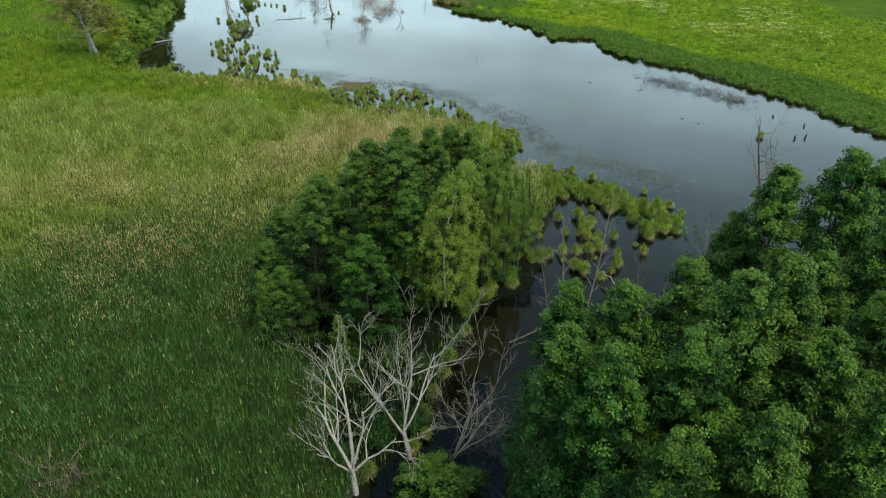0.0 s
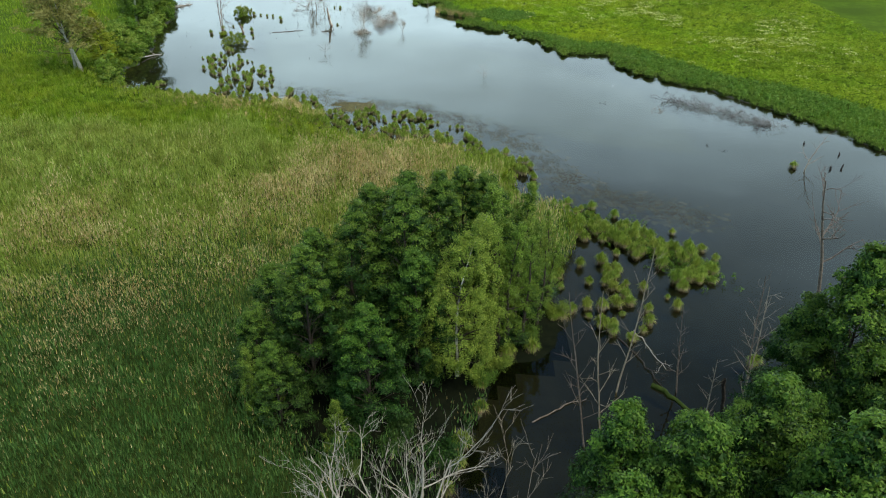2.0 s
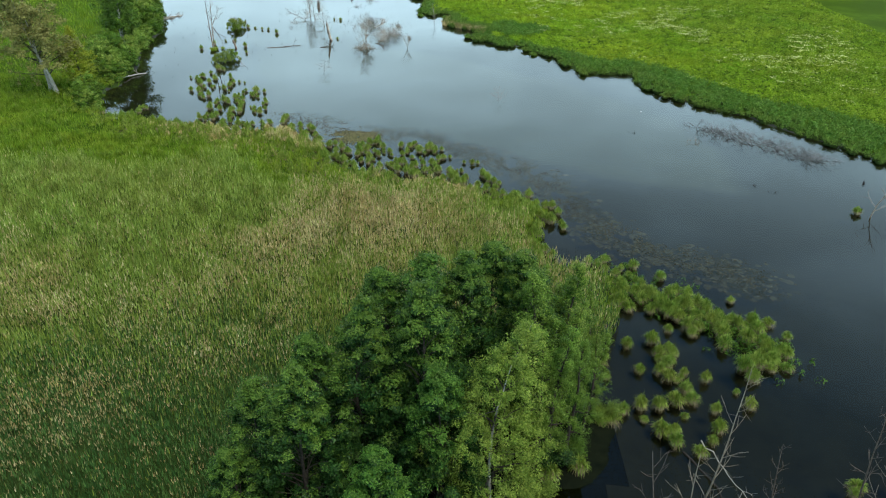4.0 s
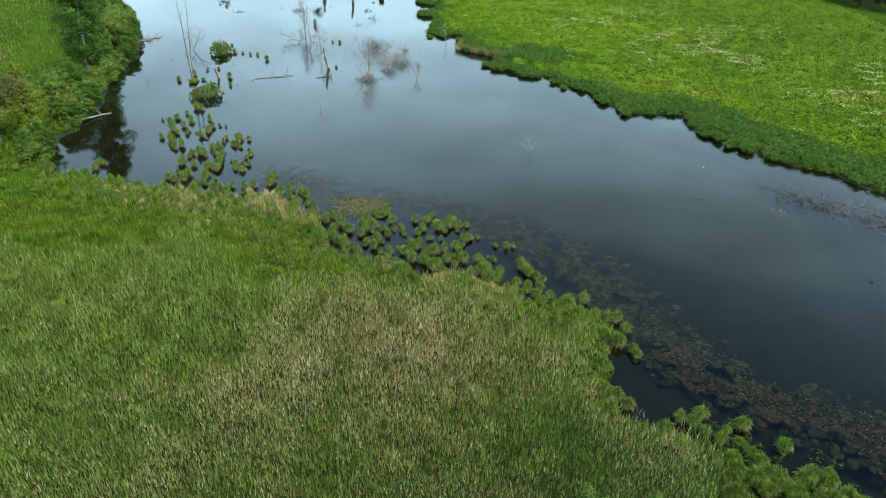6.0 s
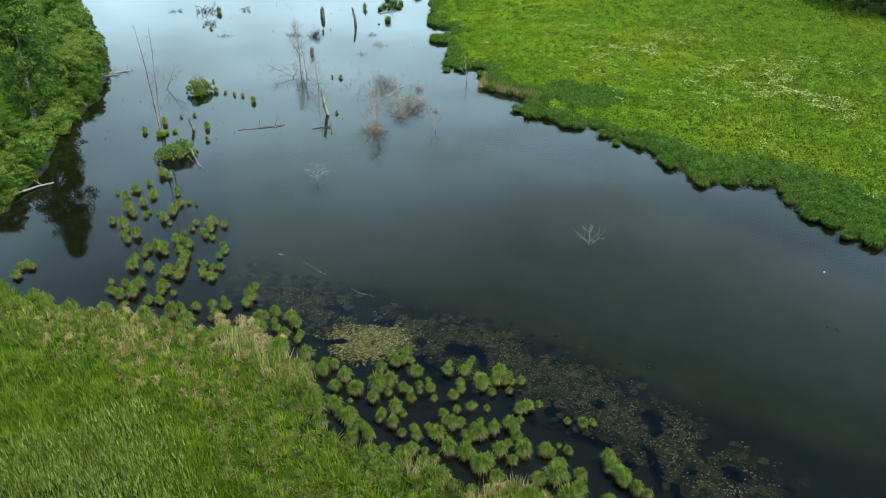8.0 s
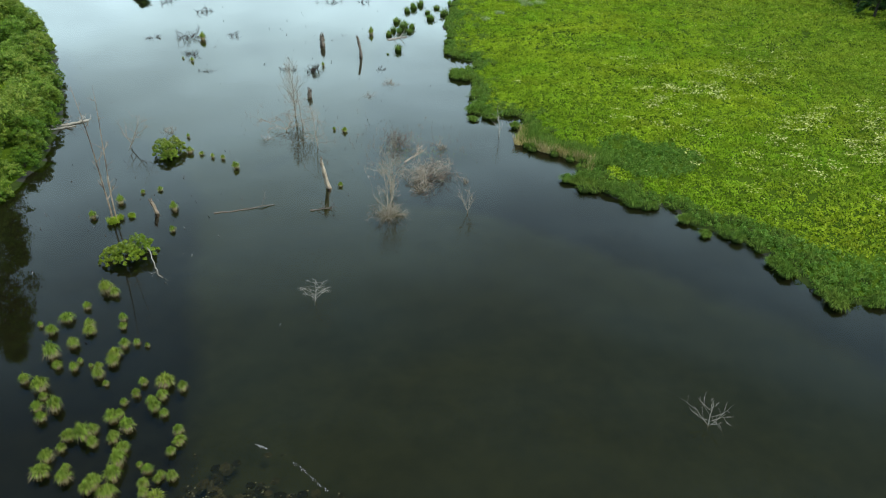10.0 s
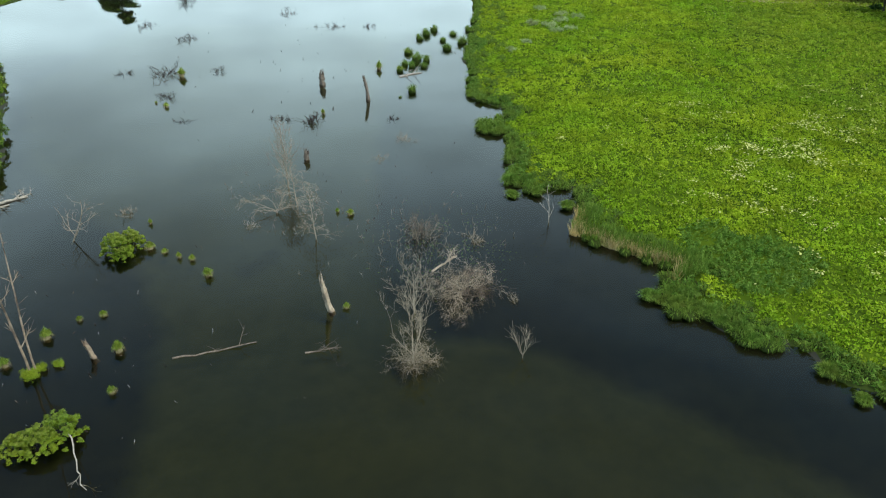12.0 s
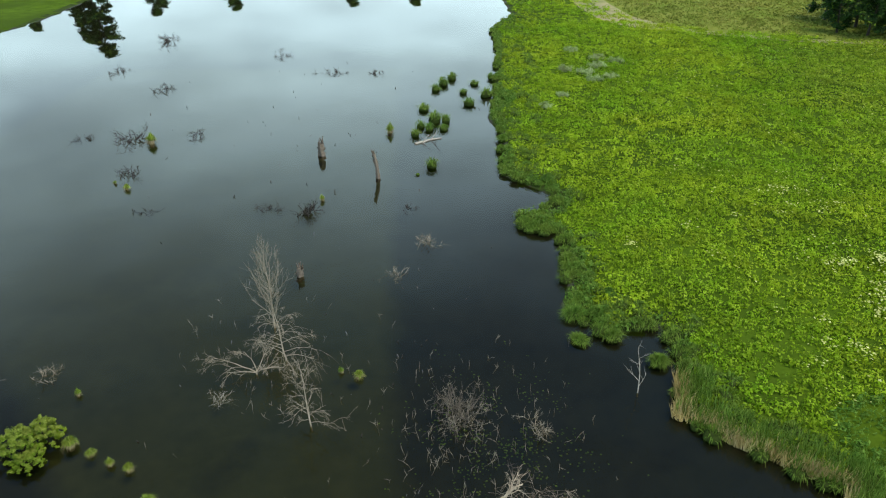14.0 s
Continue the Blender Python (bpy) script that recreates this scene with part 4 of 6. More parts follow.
TREES = [(-5.0, 38.4, 9.0), (-7.2, 37.4, 8.0), (-7.3, 34.8, 8.5), (-2.6, 41.4, 9.3), (-0.7, 41.8, 9.2), (-4.6, 41.4, 8.6), (-4.2, 32.5, 6.7), (-9.4, 36.4, 6.4), (-2.6, 38.4, 9.8), (-9.8, 33.6, 5.6), (-8.4, 31.4, 5.4), (-2.0, 35.6, 7.8), (1.9, 42.6, 8.8), (0.6, 43.6, 8.8)]
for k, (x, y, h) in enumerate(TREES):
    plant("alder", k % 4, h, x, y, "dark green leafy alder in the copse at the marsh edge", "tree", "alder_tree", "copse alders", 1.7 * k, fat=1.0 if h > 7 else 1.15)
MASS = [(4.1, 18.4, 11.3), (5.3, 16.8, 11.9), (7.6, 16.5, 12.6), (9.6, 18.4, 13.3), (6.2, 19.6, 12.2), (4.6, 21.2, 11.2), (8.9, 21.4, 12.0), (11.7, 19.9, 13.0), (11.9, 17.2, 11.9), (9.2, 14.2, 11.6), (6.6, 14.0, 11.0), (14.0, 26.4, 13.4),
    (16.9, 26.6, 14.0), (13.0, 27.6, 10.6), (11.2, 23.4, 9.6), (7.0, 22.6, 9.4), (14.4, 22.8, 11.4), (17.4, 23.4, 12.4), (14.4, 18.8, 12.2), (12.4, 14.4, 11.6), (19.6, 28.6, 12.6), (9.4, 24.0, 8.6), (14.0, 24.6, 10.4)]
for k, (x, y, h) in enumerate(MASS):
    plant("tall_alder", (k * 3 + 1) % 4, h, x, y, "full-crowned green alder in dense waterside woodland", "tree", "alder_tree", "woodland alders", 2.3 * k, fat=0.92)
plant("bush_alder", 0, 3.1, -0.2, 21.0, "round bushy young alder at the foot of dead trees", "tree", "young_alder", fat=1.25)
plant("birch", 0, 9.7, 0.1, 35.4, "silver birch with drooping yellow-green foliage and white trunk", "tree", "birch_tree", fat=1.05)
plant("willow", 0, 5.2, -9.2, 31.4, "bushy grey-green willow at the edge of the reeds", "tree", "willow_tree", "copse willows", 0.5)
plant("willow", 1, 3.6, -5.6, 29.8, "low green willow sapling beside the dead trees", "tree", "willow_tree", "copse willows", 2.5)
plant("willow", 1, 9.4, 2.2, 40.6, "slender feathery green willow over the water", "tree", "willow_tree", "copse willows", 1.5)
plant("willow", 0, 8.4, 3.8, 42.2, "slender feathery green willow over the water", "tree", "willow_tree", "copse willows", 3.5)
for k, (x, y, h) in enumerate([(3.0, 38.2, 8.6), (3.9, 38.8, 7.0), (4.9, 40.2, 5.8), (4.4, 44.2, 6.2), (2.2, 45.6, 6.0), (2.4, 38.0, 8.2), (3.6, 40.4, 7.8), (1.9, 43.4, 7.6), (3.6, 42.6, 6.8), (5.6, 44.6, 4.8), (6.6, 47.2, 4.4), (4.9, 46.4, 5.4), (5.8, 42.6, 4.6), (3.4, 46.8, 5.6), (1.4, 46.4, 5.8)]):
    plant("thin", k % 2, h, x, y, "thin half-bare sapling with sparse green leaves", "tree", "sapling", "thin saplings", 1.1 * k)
plant("bronze", 0, 12.5, -45.0, 92.8, "tall sparse tree with bronze-green leaves on the bank", "tree", "bank_tree", turn=0.4, fat=1.15).rotation_euler = (0.0, -0.16, 0.4)
plant("bronze", 0, 10.5, -46.0, 93.4, "tall sparse tree with bronze-green leaves on the bank", "tree", "bank_tree", fat=1.1).rotation_euler = (0.05, -0.3, 2.0)
plant("golden", 0, 7.0, -42.9, 95.2, "bright yellow-green leafy young tree on the bank", "tree", "young_tree", fat=1.2, turn=0.9)
plant("poplar", 0, 15.0, -46.4, 115.5, "tall narrow poplar with a pale trunk", "tree", "poplar_tree", turn=0.4)
plant("poplar", 0, 12.0, -50.5, 126.0, "tall narrow poplar with a pale trunk", "tree", "poplar_tree", turn=2.4)
EAST_TREES = [(70, 147, 10), (66, 152, 11), (62.5, 158, 10), (60, 164, 11), (58.5, 170, 9.5), (58, 177, 10), (59, 184, 9), (60, 191, 10), (59, 198, 9), (66, 160, 12), (64, 168, 12), (64, 176, 11), (65, 186, 12), (72, 155, 12), (70, 165, 12),
    (49, 214, 9), (52.5, 211.5, 10), (56, 210, 11), (60, 208, 10), (64, 206, 11), (54, 218, 12), (58, 216, 11), (63, 213, 12), (52, 224, 11), (57, 226, 12), (68, 220, 12), (72, 210, 12), (64, 230, 12)]
for k, (x, y, h) in enumerate([(-89, 262, 14), (-94, 268, 12.5), (-104, 262, 9), (-114, 252, 10), (-84, 292, 11), (-70, 306, 12), (-40, 318, 13), (-20, 312, 12)] + EAST_TREES):
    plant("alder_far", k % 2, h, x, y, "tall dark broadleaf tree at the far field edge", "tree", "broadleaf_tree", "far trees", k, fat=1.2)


# ---- shrubs ----
def shrub_meshes(seed, mat, leaves, size, wide=1.0, loose=0.13):
    rng = np.random.default_rng(seed)
    wood, tips = [], []
    for k in range(12):
        a = 2.4 * k
        d = unit(np.array([np.cos(a) * 0.9, np.sin(a) * 0.9, rng.uniform(0.5, 1.4)]))
        limb = wander(rng, (0, 0, -0.1), d, rng.uniform(0.8, 1.05), 4, 0.2, 0.05)
        wood.append(tube(limb, np.linspace(0.025, 0.006, 5), 4))
        tips += [limb[2], limb[3], limb[4]]
        for m in range(3):
            t = wander(rng, limb[rng.integers(1, 4)], unit(d + rng.normal(0, 0.7, 3)), 0.45, 2, 0.2, 0.05)
            wood.append(tube(t, np.linspace(0.012, 0.004, 3), 3))
            tips += [t[1], t[2]]
    tips = np.array(tips) * np.array([wide, wide, 1])
    at = tips[rng.integers(0, len(tips), leaves)] + rng.normal(0, loose, (leaves, 3))
    at[:, 2] = np.maximum(at[:, 2], 0.04)
    nrm = unit(unit(at - np.array([0, 0, 0.2])) * 0.6 + np.array([0, 0, 0.7]) + rng.normal(0, 0.5, (leaves, 3)))
    return mesh_of("branching", wood, BARK, True), mesh_of("foliage", [leaf_tris(rng, at, nrm, rng.uniform(*size, leaves))], mat)


SHOOTS = shrub_meshes(64, GRASS, 2400, (0.038, 0.072))
LUSH = [shrub_meshes(70 + k, m, 4200, (0.024, 0.045), 1.0, 0.12) for k, m in enumerate((OLIVE, ALDER, WILLOW))]


def shrub(meshes, x, y, h, label, group="", name="shrub", z=None):
    ob = thing(name, label, "shrub", group, (x, y, float(ground_z(x, y)) if z is None else z))
    ob.rotation_euler, ob.scale = (0, 0, 2.1 * x + y), (h, h, h)
    for nm, me in zip(("branching", "foliage"), meshes):
        p = new(nm, me)
        p.parent = ob
    return ob


for k, (x, y, h) in enumerate([(2.4, 36.6, 0.9), (3.2, 38.4, 1.2), (4.3, 38.9, 0.8), (6.2, 41.4, 0.9), (5.4, 43.2, 1.2), (1.4, 35.2, 0.8), (3.0, 40.2, 1.6), (4.4, 41.2, 1.2), (5.2, 45.4, 1.1), (6.8, 46.8, 1.0)]):
    shrub(LUSH[k % 3], x, y, h, "dark green bush overhanging the inlet", "inlet bushes", "bush")
rng_s = np.random.default_rng(21)
SHADE = [shrub_meshes(80 + k, ALDER, 2600, (0.045, 0.08), 1.2) for k in range(2)]
for k in range(16):
    x, y = rng_s.uniform(-6.2, 1.0), rng_s.uniform(23.6, 33.6)
    if bool(copse_floor(x, y)) and float(shore(x, y)) > 0.2:
        shrub(SHADE[k % 2], x, y, rng_s.uniform(0.5, 1.0), "low dark green bush under the copse", "undergrowth bushes", "bush")
bank = np.array(LEFT_SHORE[36:] + FAR_SHORE[:11], float)
for a, b in zip(bank[:-1], bank[1:]):
    d = b - a
    out = np.array([-d[1], d[0]]) / np.linalg.norm(d)
    for k in range(int(np.linalg.norm(d) / 2.3) + 1):
        for row, (off, lo, hi) in enumerate(((1.3, 1.7, 2.9), (4.2, 2.4, 4.2))):
            if a[1] > 198:
                continue
            if row == 1 and rng_s.random() < 0.45:
                continue
            q = a + d * rng_s.random() + out * (off + rng_s.uniform(-0.7, 0.9))
            if q[0] < -42.5 and q[1] < 96:
                continue
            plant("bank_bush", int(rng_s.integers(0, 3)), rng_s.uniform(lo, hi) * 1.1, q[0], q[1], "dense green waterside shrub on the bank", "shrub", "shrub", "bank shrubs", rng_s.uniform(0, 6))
for k, (x, y, h) in enumerate(((-31.0, 107.0, 1.15), (-30.0, 107.2, 1.55), (-29.2, 108.0, 1.65), (-33.5, 125.6, 1.75), (-32.8, 126.5, 1.6), (-32.7, 124.9, 1.0))):
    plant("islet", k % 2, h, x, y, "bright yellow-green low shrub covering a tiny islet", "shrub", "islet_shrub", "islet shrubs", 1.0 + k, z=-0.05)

for x, y, h in ((-33.0, 112.4, 0.55), (-32.7, 113.0, 0.4), (-31.9, 113.4, 0.35)):
    shrub(SHOOTS, x, y, h, "small green shoots sprouting at a dead trunk's foot", "trunk shoots", "bush", 0.0)


# ---- sedge tussocks ----
def tussock_meshes(seed, mat, leaves=220, r=0.24, h=0.45, broad=0.95, skirt=THATCH, lift=0.46, fall=0.26, spread=0.3):
    rng = np.random.default_rng(seed)
    a = np.linspace(0, 2 * np.pi, 8, endpoint=False)
    rings = [(-0.25, 0.8), (0.05, 1.0), (0.28, 0.85), (h * 0.75, 0.45)]
    v = np.concatenate([np.stack([np.cos(a) * r * s * rng.uniform(0.85, 1.15, 8), np.sin(a) * r * s * rng.uniform(0.85, 1.15, 8), 0 * a + z], 1) for z, s in rings])
    i, j = np.meshgrid(np.arange(3), np.arange(8), indexing="ij")
    f = np.stack([i * 8 + j, i * 8 + (j + 1) % 8, (i + 1) * 8 + (j + 1) % 8, (i + 1) * 8 + j], -1).reshape(-1, 4)
    foot = [(v, f), (v[24:], np.array([[0, 1, 2, 3], [0, 3, 4, 5], [0, 5, 6, 7]]))]

    def blades(count, wide, lift, fall, spread):
        b = rng.uniform(0, 2 * np.pi, count)
        d = np.stack([np.cos(b), np.sin(b), 0 * b], 1)
        side = np.stack([-np.sin(b), np.cos(b), 0 * b], 1) * (rng.uniform(0.6, 1.2, count) * wide)[:, None]
        out = np.sqrt(rng.random(count))[:, None]
        p0 = d * r * 0.95 * out + np.array([0, 0, 1.0]) * (h * (0.85 - 0.4 * out))
        reach, rise = (0.05 + spread * out) * rng.uniform(0.6, 1.2, (count, 1)), lift * (1 - 0.5 * out) * rng.uniform(0.6, 1.25, (count, 1))
        p1 = p0 + d * reach * 0.55 + np.array([0, 0, 1.0]) * rise
        p2 = p0 + d * reach * 1.1 + np.array([0, 0, 1.0]) * (rise * rng.uniform(0.6, 1.5, (count, 1)) - fall * out * rng.uniform(0.5, 1.2, (count, 1)))
        p2[:, 2] = np.maximum(p2[:, 2], 0.02)
        lv = np.stack([p0 - side, p0 + side, p1 + side * 0.8, p1 - side * 0.8, p2], 1).reshape(-1, 3)
        k = np.arange(count)[:, None] * 5
        return [(lv, k + np.array([[0, 1, 2, 3]])), (lv, k + np.array([[3, 2, 4]]))]

    green = blades(leaves, 0.017 * broad, lift, fall, spread)
    straw = blades(leaves // 3 if skirt is THATCH else 8, 0.02 * broad, 0.06, 0.55, 0.3)
    return mesh_of("foot", foot + straw, skirt), mesh_of("tuft", green, mat)


TUSSOCKS = [tussock_meshes(200 + k, SEDGE) for k in range(4)]
WET_TUSSOCKS = [tussock_meshes(260 + k, SEDGE, 70, 0.24, 0.5, 1.7) for k in range(4)]
DRY_TUSSOCKS = [tussock_meshes(280 + k, STRAW, 60, 0.22, 0.5, 1.7) for k in range(4)]
CUSHIONS = [tussock_meshes(240 + k, DARK_SEDGE, 520, 0.42, 0.42, 0.8, SOIL, 0.34, 0.22, 0.4) for k in range(3)]
DARK_TUSSOCKS = [tussock_meshes(220 + k, DARK_SEDGE, 90, 0.4, 0.4, 1.15, SOIL, 0.36, 0.22, 0.36) for k in range(4)]
rng_t = np.random.default_rng(31)


def tussock(x, y, s, dark=False, group="shore tussocks", stock=None):
    ob = thing("sedge_tussock", "dark green rounded sedge tussock at the water's edge" if dark else "green sedge tussock on a straw-coloured foot in the water", "tussock", group, (x, y, max(0.0, float(ground_z(x, y)) - 0.1)))
    ob.rotation_euler, ob.scale = (rng_t.normal(0, 0.1), rng_t.normal(0, 0.1), rng_t.uniform(0, 6)), (s * rng_t.uniform(0.8, 1.25), s, s * rng_t.uniform(0.7, 1.3))
    for nm, me in zip(("foot", "tuft"), stock[rng_t.integers(0, 3)] if stock else (DARK_TUSSOCKS if dark else TUSSOCKS)[rng_t.integers(0, 4)]):
        p = new(nm, me)
        p.parent = ob


COVE = [(-30.8, 100.1), (-29, 98.9), (-30.1, 96.7), (-28.4, 95.6), (-29.4, 94), (-28, 92.5), (-26.8, 95), (-26.6, 96.7), (-25.8, 97.8), (-27.5, 100.1), (-24.3, 93.5), (-23, 92.5), (-23.1, 94.3), (-26.4, 90.5), (-25.6, 90.6),
    (-26.7, 88.2), (-23.4, 88.9), (-23.8, 91.1), (-21.9, 88.4), (-21, 90.2), (-23.2, 87), (-21, 86.8), (-21.8, 87.6), (-25.3, 86), (-26.8, 85.2), (-25.5, 83.8), (-23.7, 85.2), (-24.1, 84.1), (-25.4, 84.9), (-22.3, 82.7),
    (-22, 83.5), (-17.9, 84.5), (-16.8, 82.3), (-21, 83.4), (-19.7, 82.8), (-19.2, 83.5), (-33.8, 87.1), (-33.8, 85.3), (-29.7, 103.3), (-31.2, 98.9)]
POINT = [(-12.3, 77.3), (-11.1, 76.8), (-10.5, 76), (-8.6, 78.2), (-8, 78.8), (-7.4, 77.3), (-8.7, 76.5), (-6.6, 75.9), (-7.6, 75.2), (-5.9, 74.1), (-4.8, 77.3), (-3.9, 76.5), (-3.1, 76.5), (-1.8, 76.5), (-1.7, 74.6), (-2.7, 73.4),
    (-3.5, 72.9), (-4.2, 72.7), (-6.2, 72.7), (-7.2, 72.5), (-7.4, 71.6), (-5.7, 71.6), (-4.9, 71.4), (-6.6, 70.3), (-8.4, 73.4), (-9.5, 72.5), (-10.3, 73), (-11.4, 74.7), (-12.5, 75.4), (-13.4, 76.8), (-14.3, 78.2), (-2.2, 71.6),
    (-1.2, 71.6), (-0.7, 70.7), (-0.1, 71.6), (-2.4, 72.5), (-8.3, 74.4), (-9.4, 76.2), (-5.4, 75.4), (-4.5, 74.6), (0.9, 73.4), (1.8, 70.5), (2.1, 69.9), (2.6, 69.3), (2.3, 67.2), (3.8, 65.9), (-15.1, 80.7), (-15, 82.3)]
INLET = [(11.1, 52.7), (11.7, 51.9), (10.2, 47.5), (9.2, 42), (11.9, 41.7), (11, 42.5), (10.6, 44), (13.8, 42), (13.5, 43.1), (16.1, 44.9), (16.6, 46.2), (11.7, 40.4), (16.6, 36.8), (16.2, 36.4), (18.8, 37), (9.5, 40.4), (8.2, 42), (6.9, 44.3),
    (10.4, 45.2), (8.8, 44.9), (10.1, 55.3), (10.5, 54.5), (11.2, 52.5), (10.9, 53.2), (11, 46.1), (12.2, 44.1), (8.1, 56.2), (8.7, 55.9)]
FAR_TUFTS = [(-13.9, 186.1), (-12.9, 188.6), (-11.8, 191.2), (-9, 188.6), (-10.5, 184.9), (-7.8, 183.7), (-6.7, 191.2), (-10, 180.4), (-15.2, 178.4), (-13.9, 174.4), (-13, 171.7), (-15.9, 170), (-18.6, 170.9), (-15.4, 159.6), (-14.1, 161.6),
    (-15.4, 172.6), (-14.5, 171.7), (-12.7, 174.4), (-5.3, 134.7), (-3.1, 135), (-1.1, 132.6), (-18.9, 131.7), (-17.9, 131.3), (-23.2, 154.3), (-41.9, 157.9), (-40.4, 156.7), (-42.2, 167.8), (-32.7, 129.9), (-31.4, 126.1), (-30.2, 125.6),
    (-29, 124.9), (-28, 124.6), (-32.6, 117.6), (-31.4, 118.1), (-29.1, 114.6), (-33.7, 115.8), (-28.1, 111.2), (-16.8, 118.8), (-34.8, 113.3), (-26.3, 122.6)]
beside = []
for spots, group in ((COVE, "cove tussocks"), (POINT, "point tussocks")):
    for x, y in spots:
        s = rng_t.uniform(0.55, 1.0)
        tussock(x, y, s, group=group)
        # smaller ones grown up against it
        for k in range(rng_t.integers(1, 4) if spots is COVE else rng_t.integers(1, 5)):
            a = rng_t.uniform(0, 6.28)
            b = rng_t.uniform(0.75, 1.5)
            beside.append((x + b * s * math.cos(a), y + b * s * math.sin(a), s * rng_t.uniform(0.5, 0.95)))
for x, y in INLET + [(rng_t.uniform(6.6, 11.5), rng_t.uniform(37.5, 48.0)) for k in range(26)]:
    tussock(x, y, rng_t.uniform(0.5, 0.95), group="inlet tussocks")
for x, y in FAR_TUFTS:
    tussock(x, y, rng_t.uniform(0.4, 0.8) if y < 160 else rng_t.uniform(1.0, 1.6), y > 130 and x > -16, group="mid-pond tufts")
# round cushions standing out from the meadow's shore
CUSHION_SPOTS = [(-5.2, 134.5), (-3.2, 134.7), (-1.1, 132.3), (-5.2, 137.1), (-4.5, 139), (-3.5, 141.1), (-3.9, 137.1), (-2.6, 139), (-1.8, 138.4), (-0.9, 137.7), (-3.4, 136.8), (-4.1, 142.6), (-6.9, 150), (-6.2, 148.7), (-5.4, 148.4), (-4.5, 148.5),
    (-7.5, 159.6), (-6.7, 158.5), (-5.5, 160.9), (-4.7, 157), (-3.9, 157.7), (-6.7, 162.3), (-7.1, 170.8), (-6.1, 172.6), (-7, 168.3), (2, 119.7), (2.6, 119.2), (3.5, 120.1), (3.6, 118.8), (4.5, 119.7), (4.7, 118.2), (5.1, 117.6), (5.5, 116.8),
    (6.3, 117.2), (6.5, 116.1), (6.7, 115), (9.7, 112.4), (10.5, 110.2), (12.5, 109.5), (13.7, 106.2), (15.7, 101.4), (18, 101.4), (22.2, 95.0), (22.9, 93.8), (23.3, 92.2), (24.5, 91.4), (14.1, 104.9)]
for x, y in CUSHION_SPOTS:
    tussock(x, y, rng_t.uniform(0.8, 1.15), True, "meadow shore cushions", CUSHIONS)
# the tussock islet, and tussocks all along both shores
spine = np.array([(8.8, 54.6), (11.2, 52.6), (13.4, 50.4), (15.4, 47.8), (16.4, 45.6)])
for k in range(86):
    u = rng_t.uniform(0, 3.999)
    p = spine[int(u)] + (spine[int(u) + 1] - spine[int(u)]) * (u % 1) + rng_t.normal(0, 1.15, 2)
    if k % 3:
        beside.append((p[0], p[1], rng_t.uniform(0.6, 1.15)))
    else:
        tussock(p[0], p[1], rng_t.uniform(0.7, 1.15), group="islet tussocks")


def build_islet():
    """Low sedge growing between the tussocks of the long islet."""
    rng = np.random.default_rng(43)
    u = rng.uniform(0, 3.999, 300)
    i = u.astype(int)
    p = spine[i] + (spine[i + 1] - spine[i]) * (u % 1)[:, None] + rng.normal(0, 0.9, (300, 2))
    tagged(part("islet_sedge", [hummocks(rng, p[:, 0], p[:, 1], rng.uniform(0.15, 0.35, 300), rng.uniform(0.15, 0.5, 300), 16, (0.06, 0.12), 0.35)], WILLOW), "low green sedge and herbs covering a narrow islet", "sedge", kind="stuff")


build_islet()


def along(line, step, off0, off1):
    line = np.array(line, float)
    for a, b in zip(line[:-1], line[1:]):
        d = b - a
        n = np.array([-d[1], d[0]]) / np.linalg.norm(d)
        for k in range(max(1, int(np.linalg.norm(d) / step))):
            yield a + d * rng_t.random() + n * rng_t.uniform(off0, off1)


def joined_tussocks(spots, stock):
    """Feet and tufts of many tussocks, as chunks for one mesh each."""
    feet, tufts = [], []
    for q in spots:
        s, a = q[2] if len(q) > 2 else rng_t.uniform(0.7, 1.2), rng_t.uniform(0, 6)
        turn = np.array([[np.cos(a), -np.sin(a), 0], [np.sin(a), np.cos(a), 0], [0, 0, 1]]) * s
        base = np.array([q[0], q[1], max(0.0, float(ground_z(q[0], q[1])) - 0.15)])
        for me, out in zip(stock[rng_t.integers(0, 4)], (feet, tufts)):
            v = np.empty(3 * len(me.vertices))
            me.vertices.foreach_get("co", v)
            v = v.reshape(-1, 3) @ turn.T + base
            sizes = np.empty(len(me.polygons), np.int32)
            me.polygons.foreach_get("loop_total", sizes)
            idx = np.empty(len(me.loops), np.int32)
            me.loops.foreach_get("vertex_index", idx)
            at = np.concatenate([[0], np.cumsum(sizes)[:-1]])
            for n in (3, 4):
                k = at[sizes == n]
                if len(k):
                    out.append((v, idx[k[:, None] + np.arange(n)[None]]))
    return feet, tufts


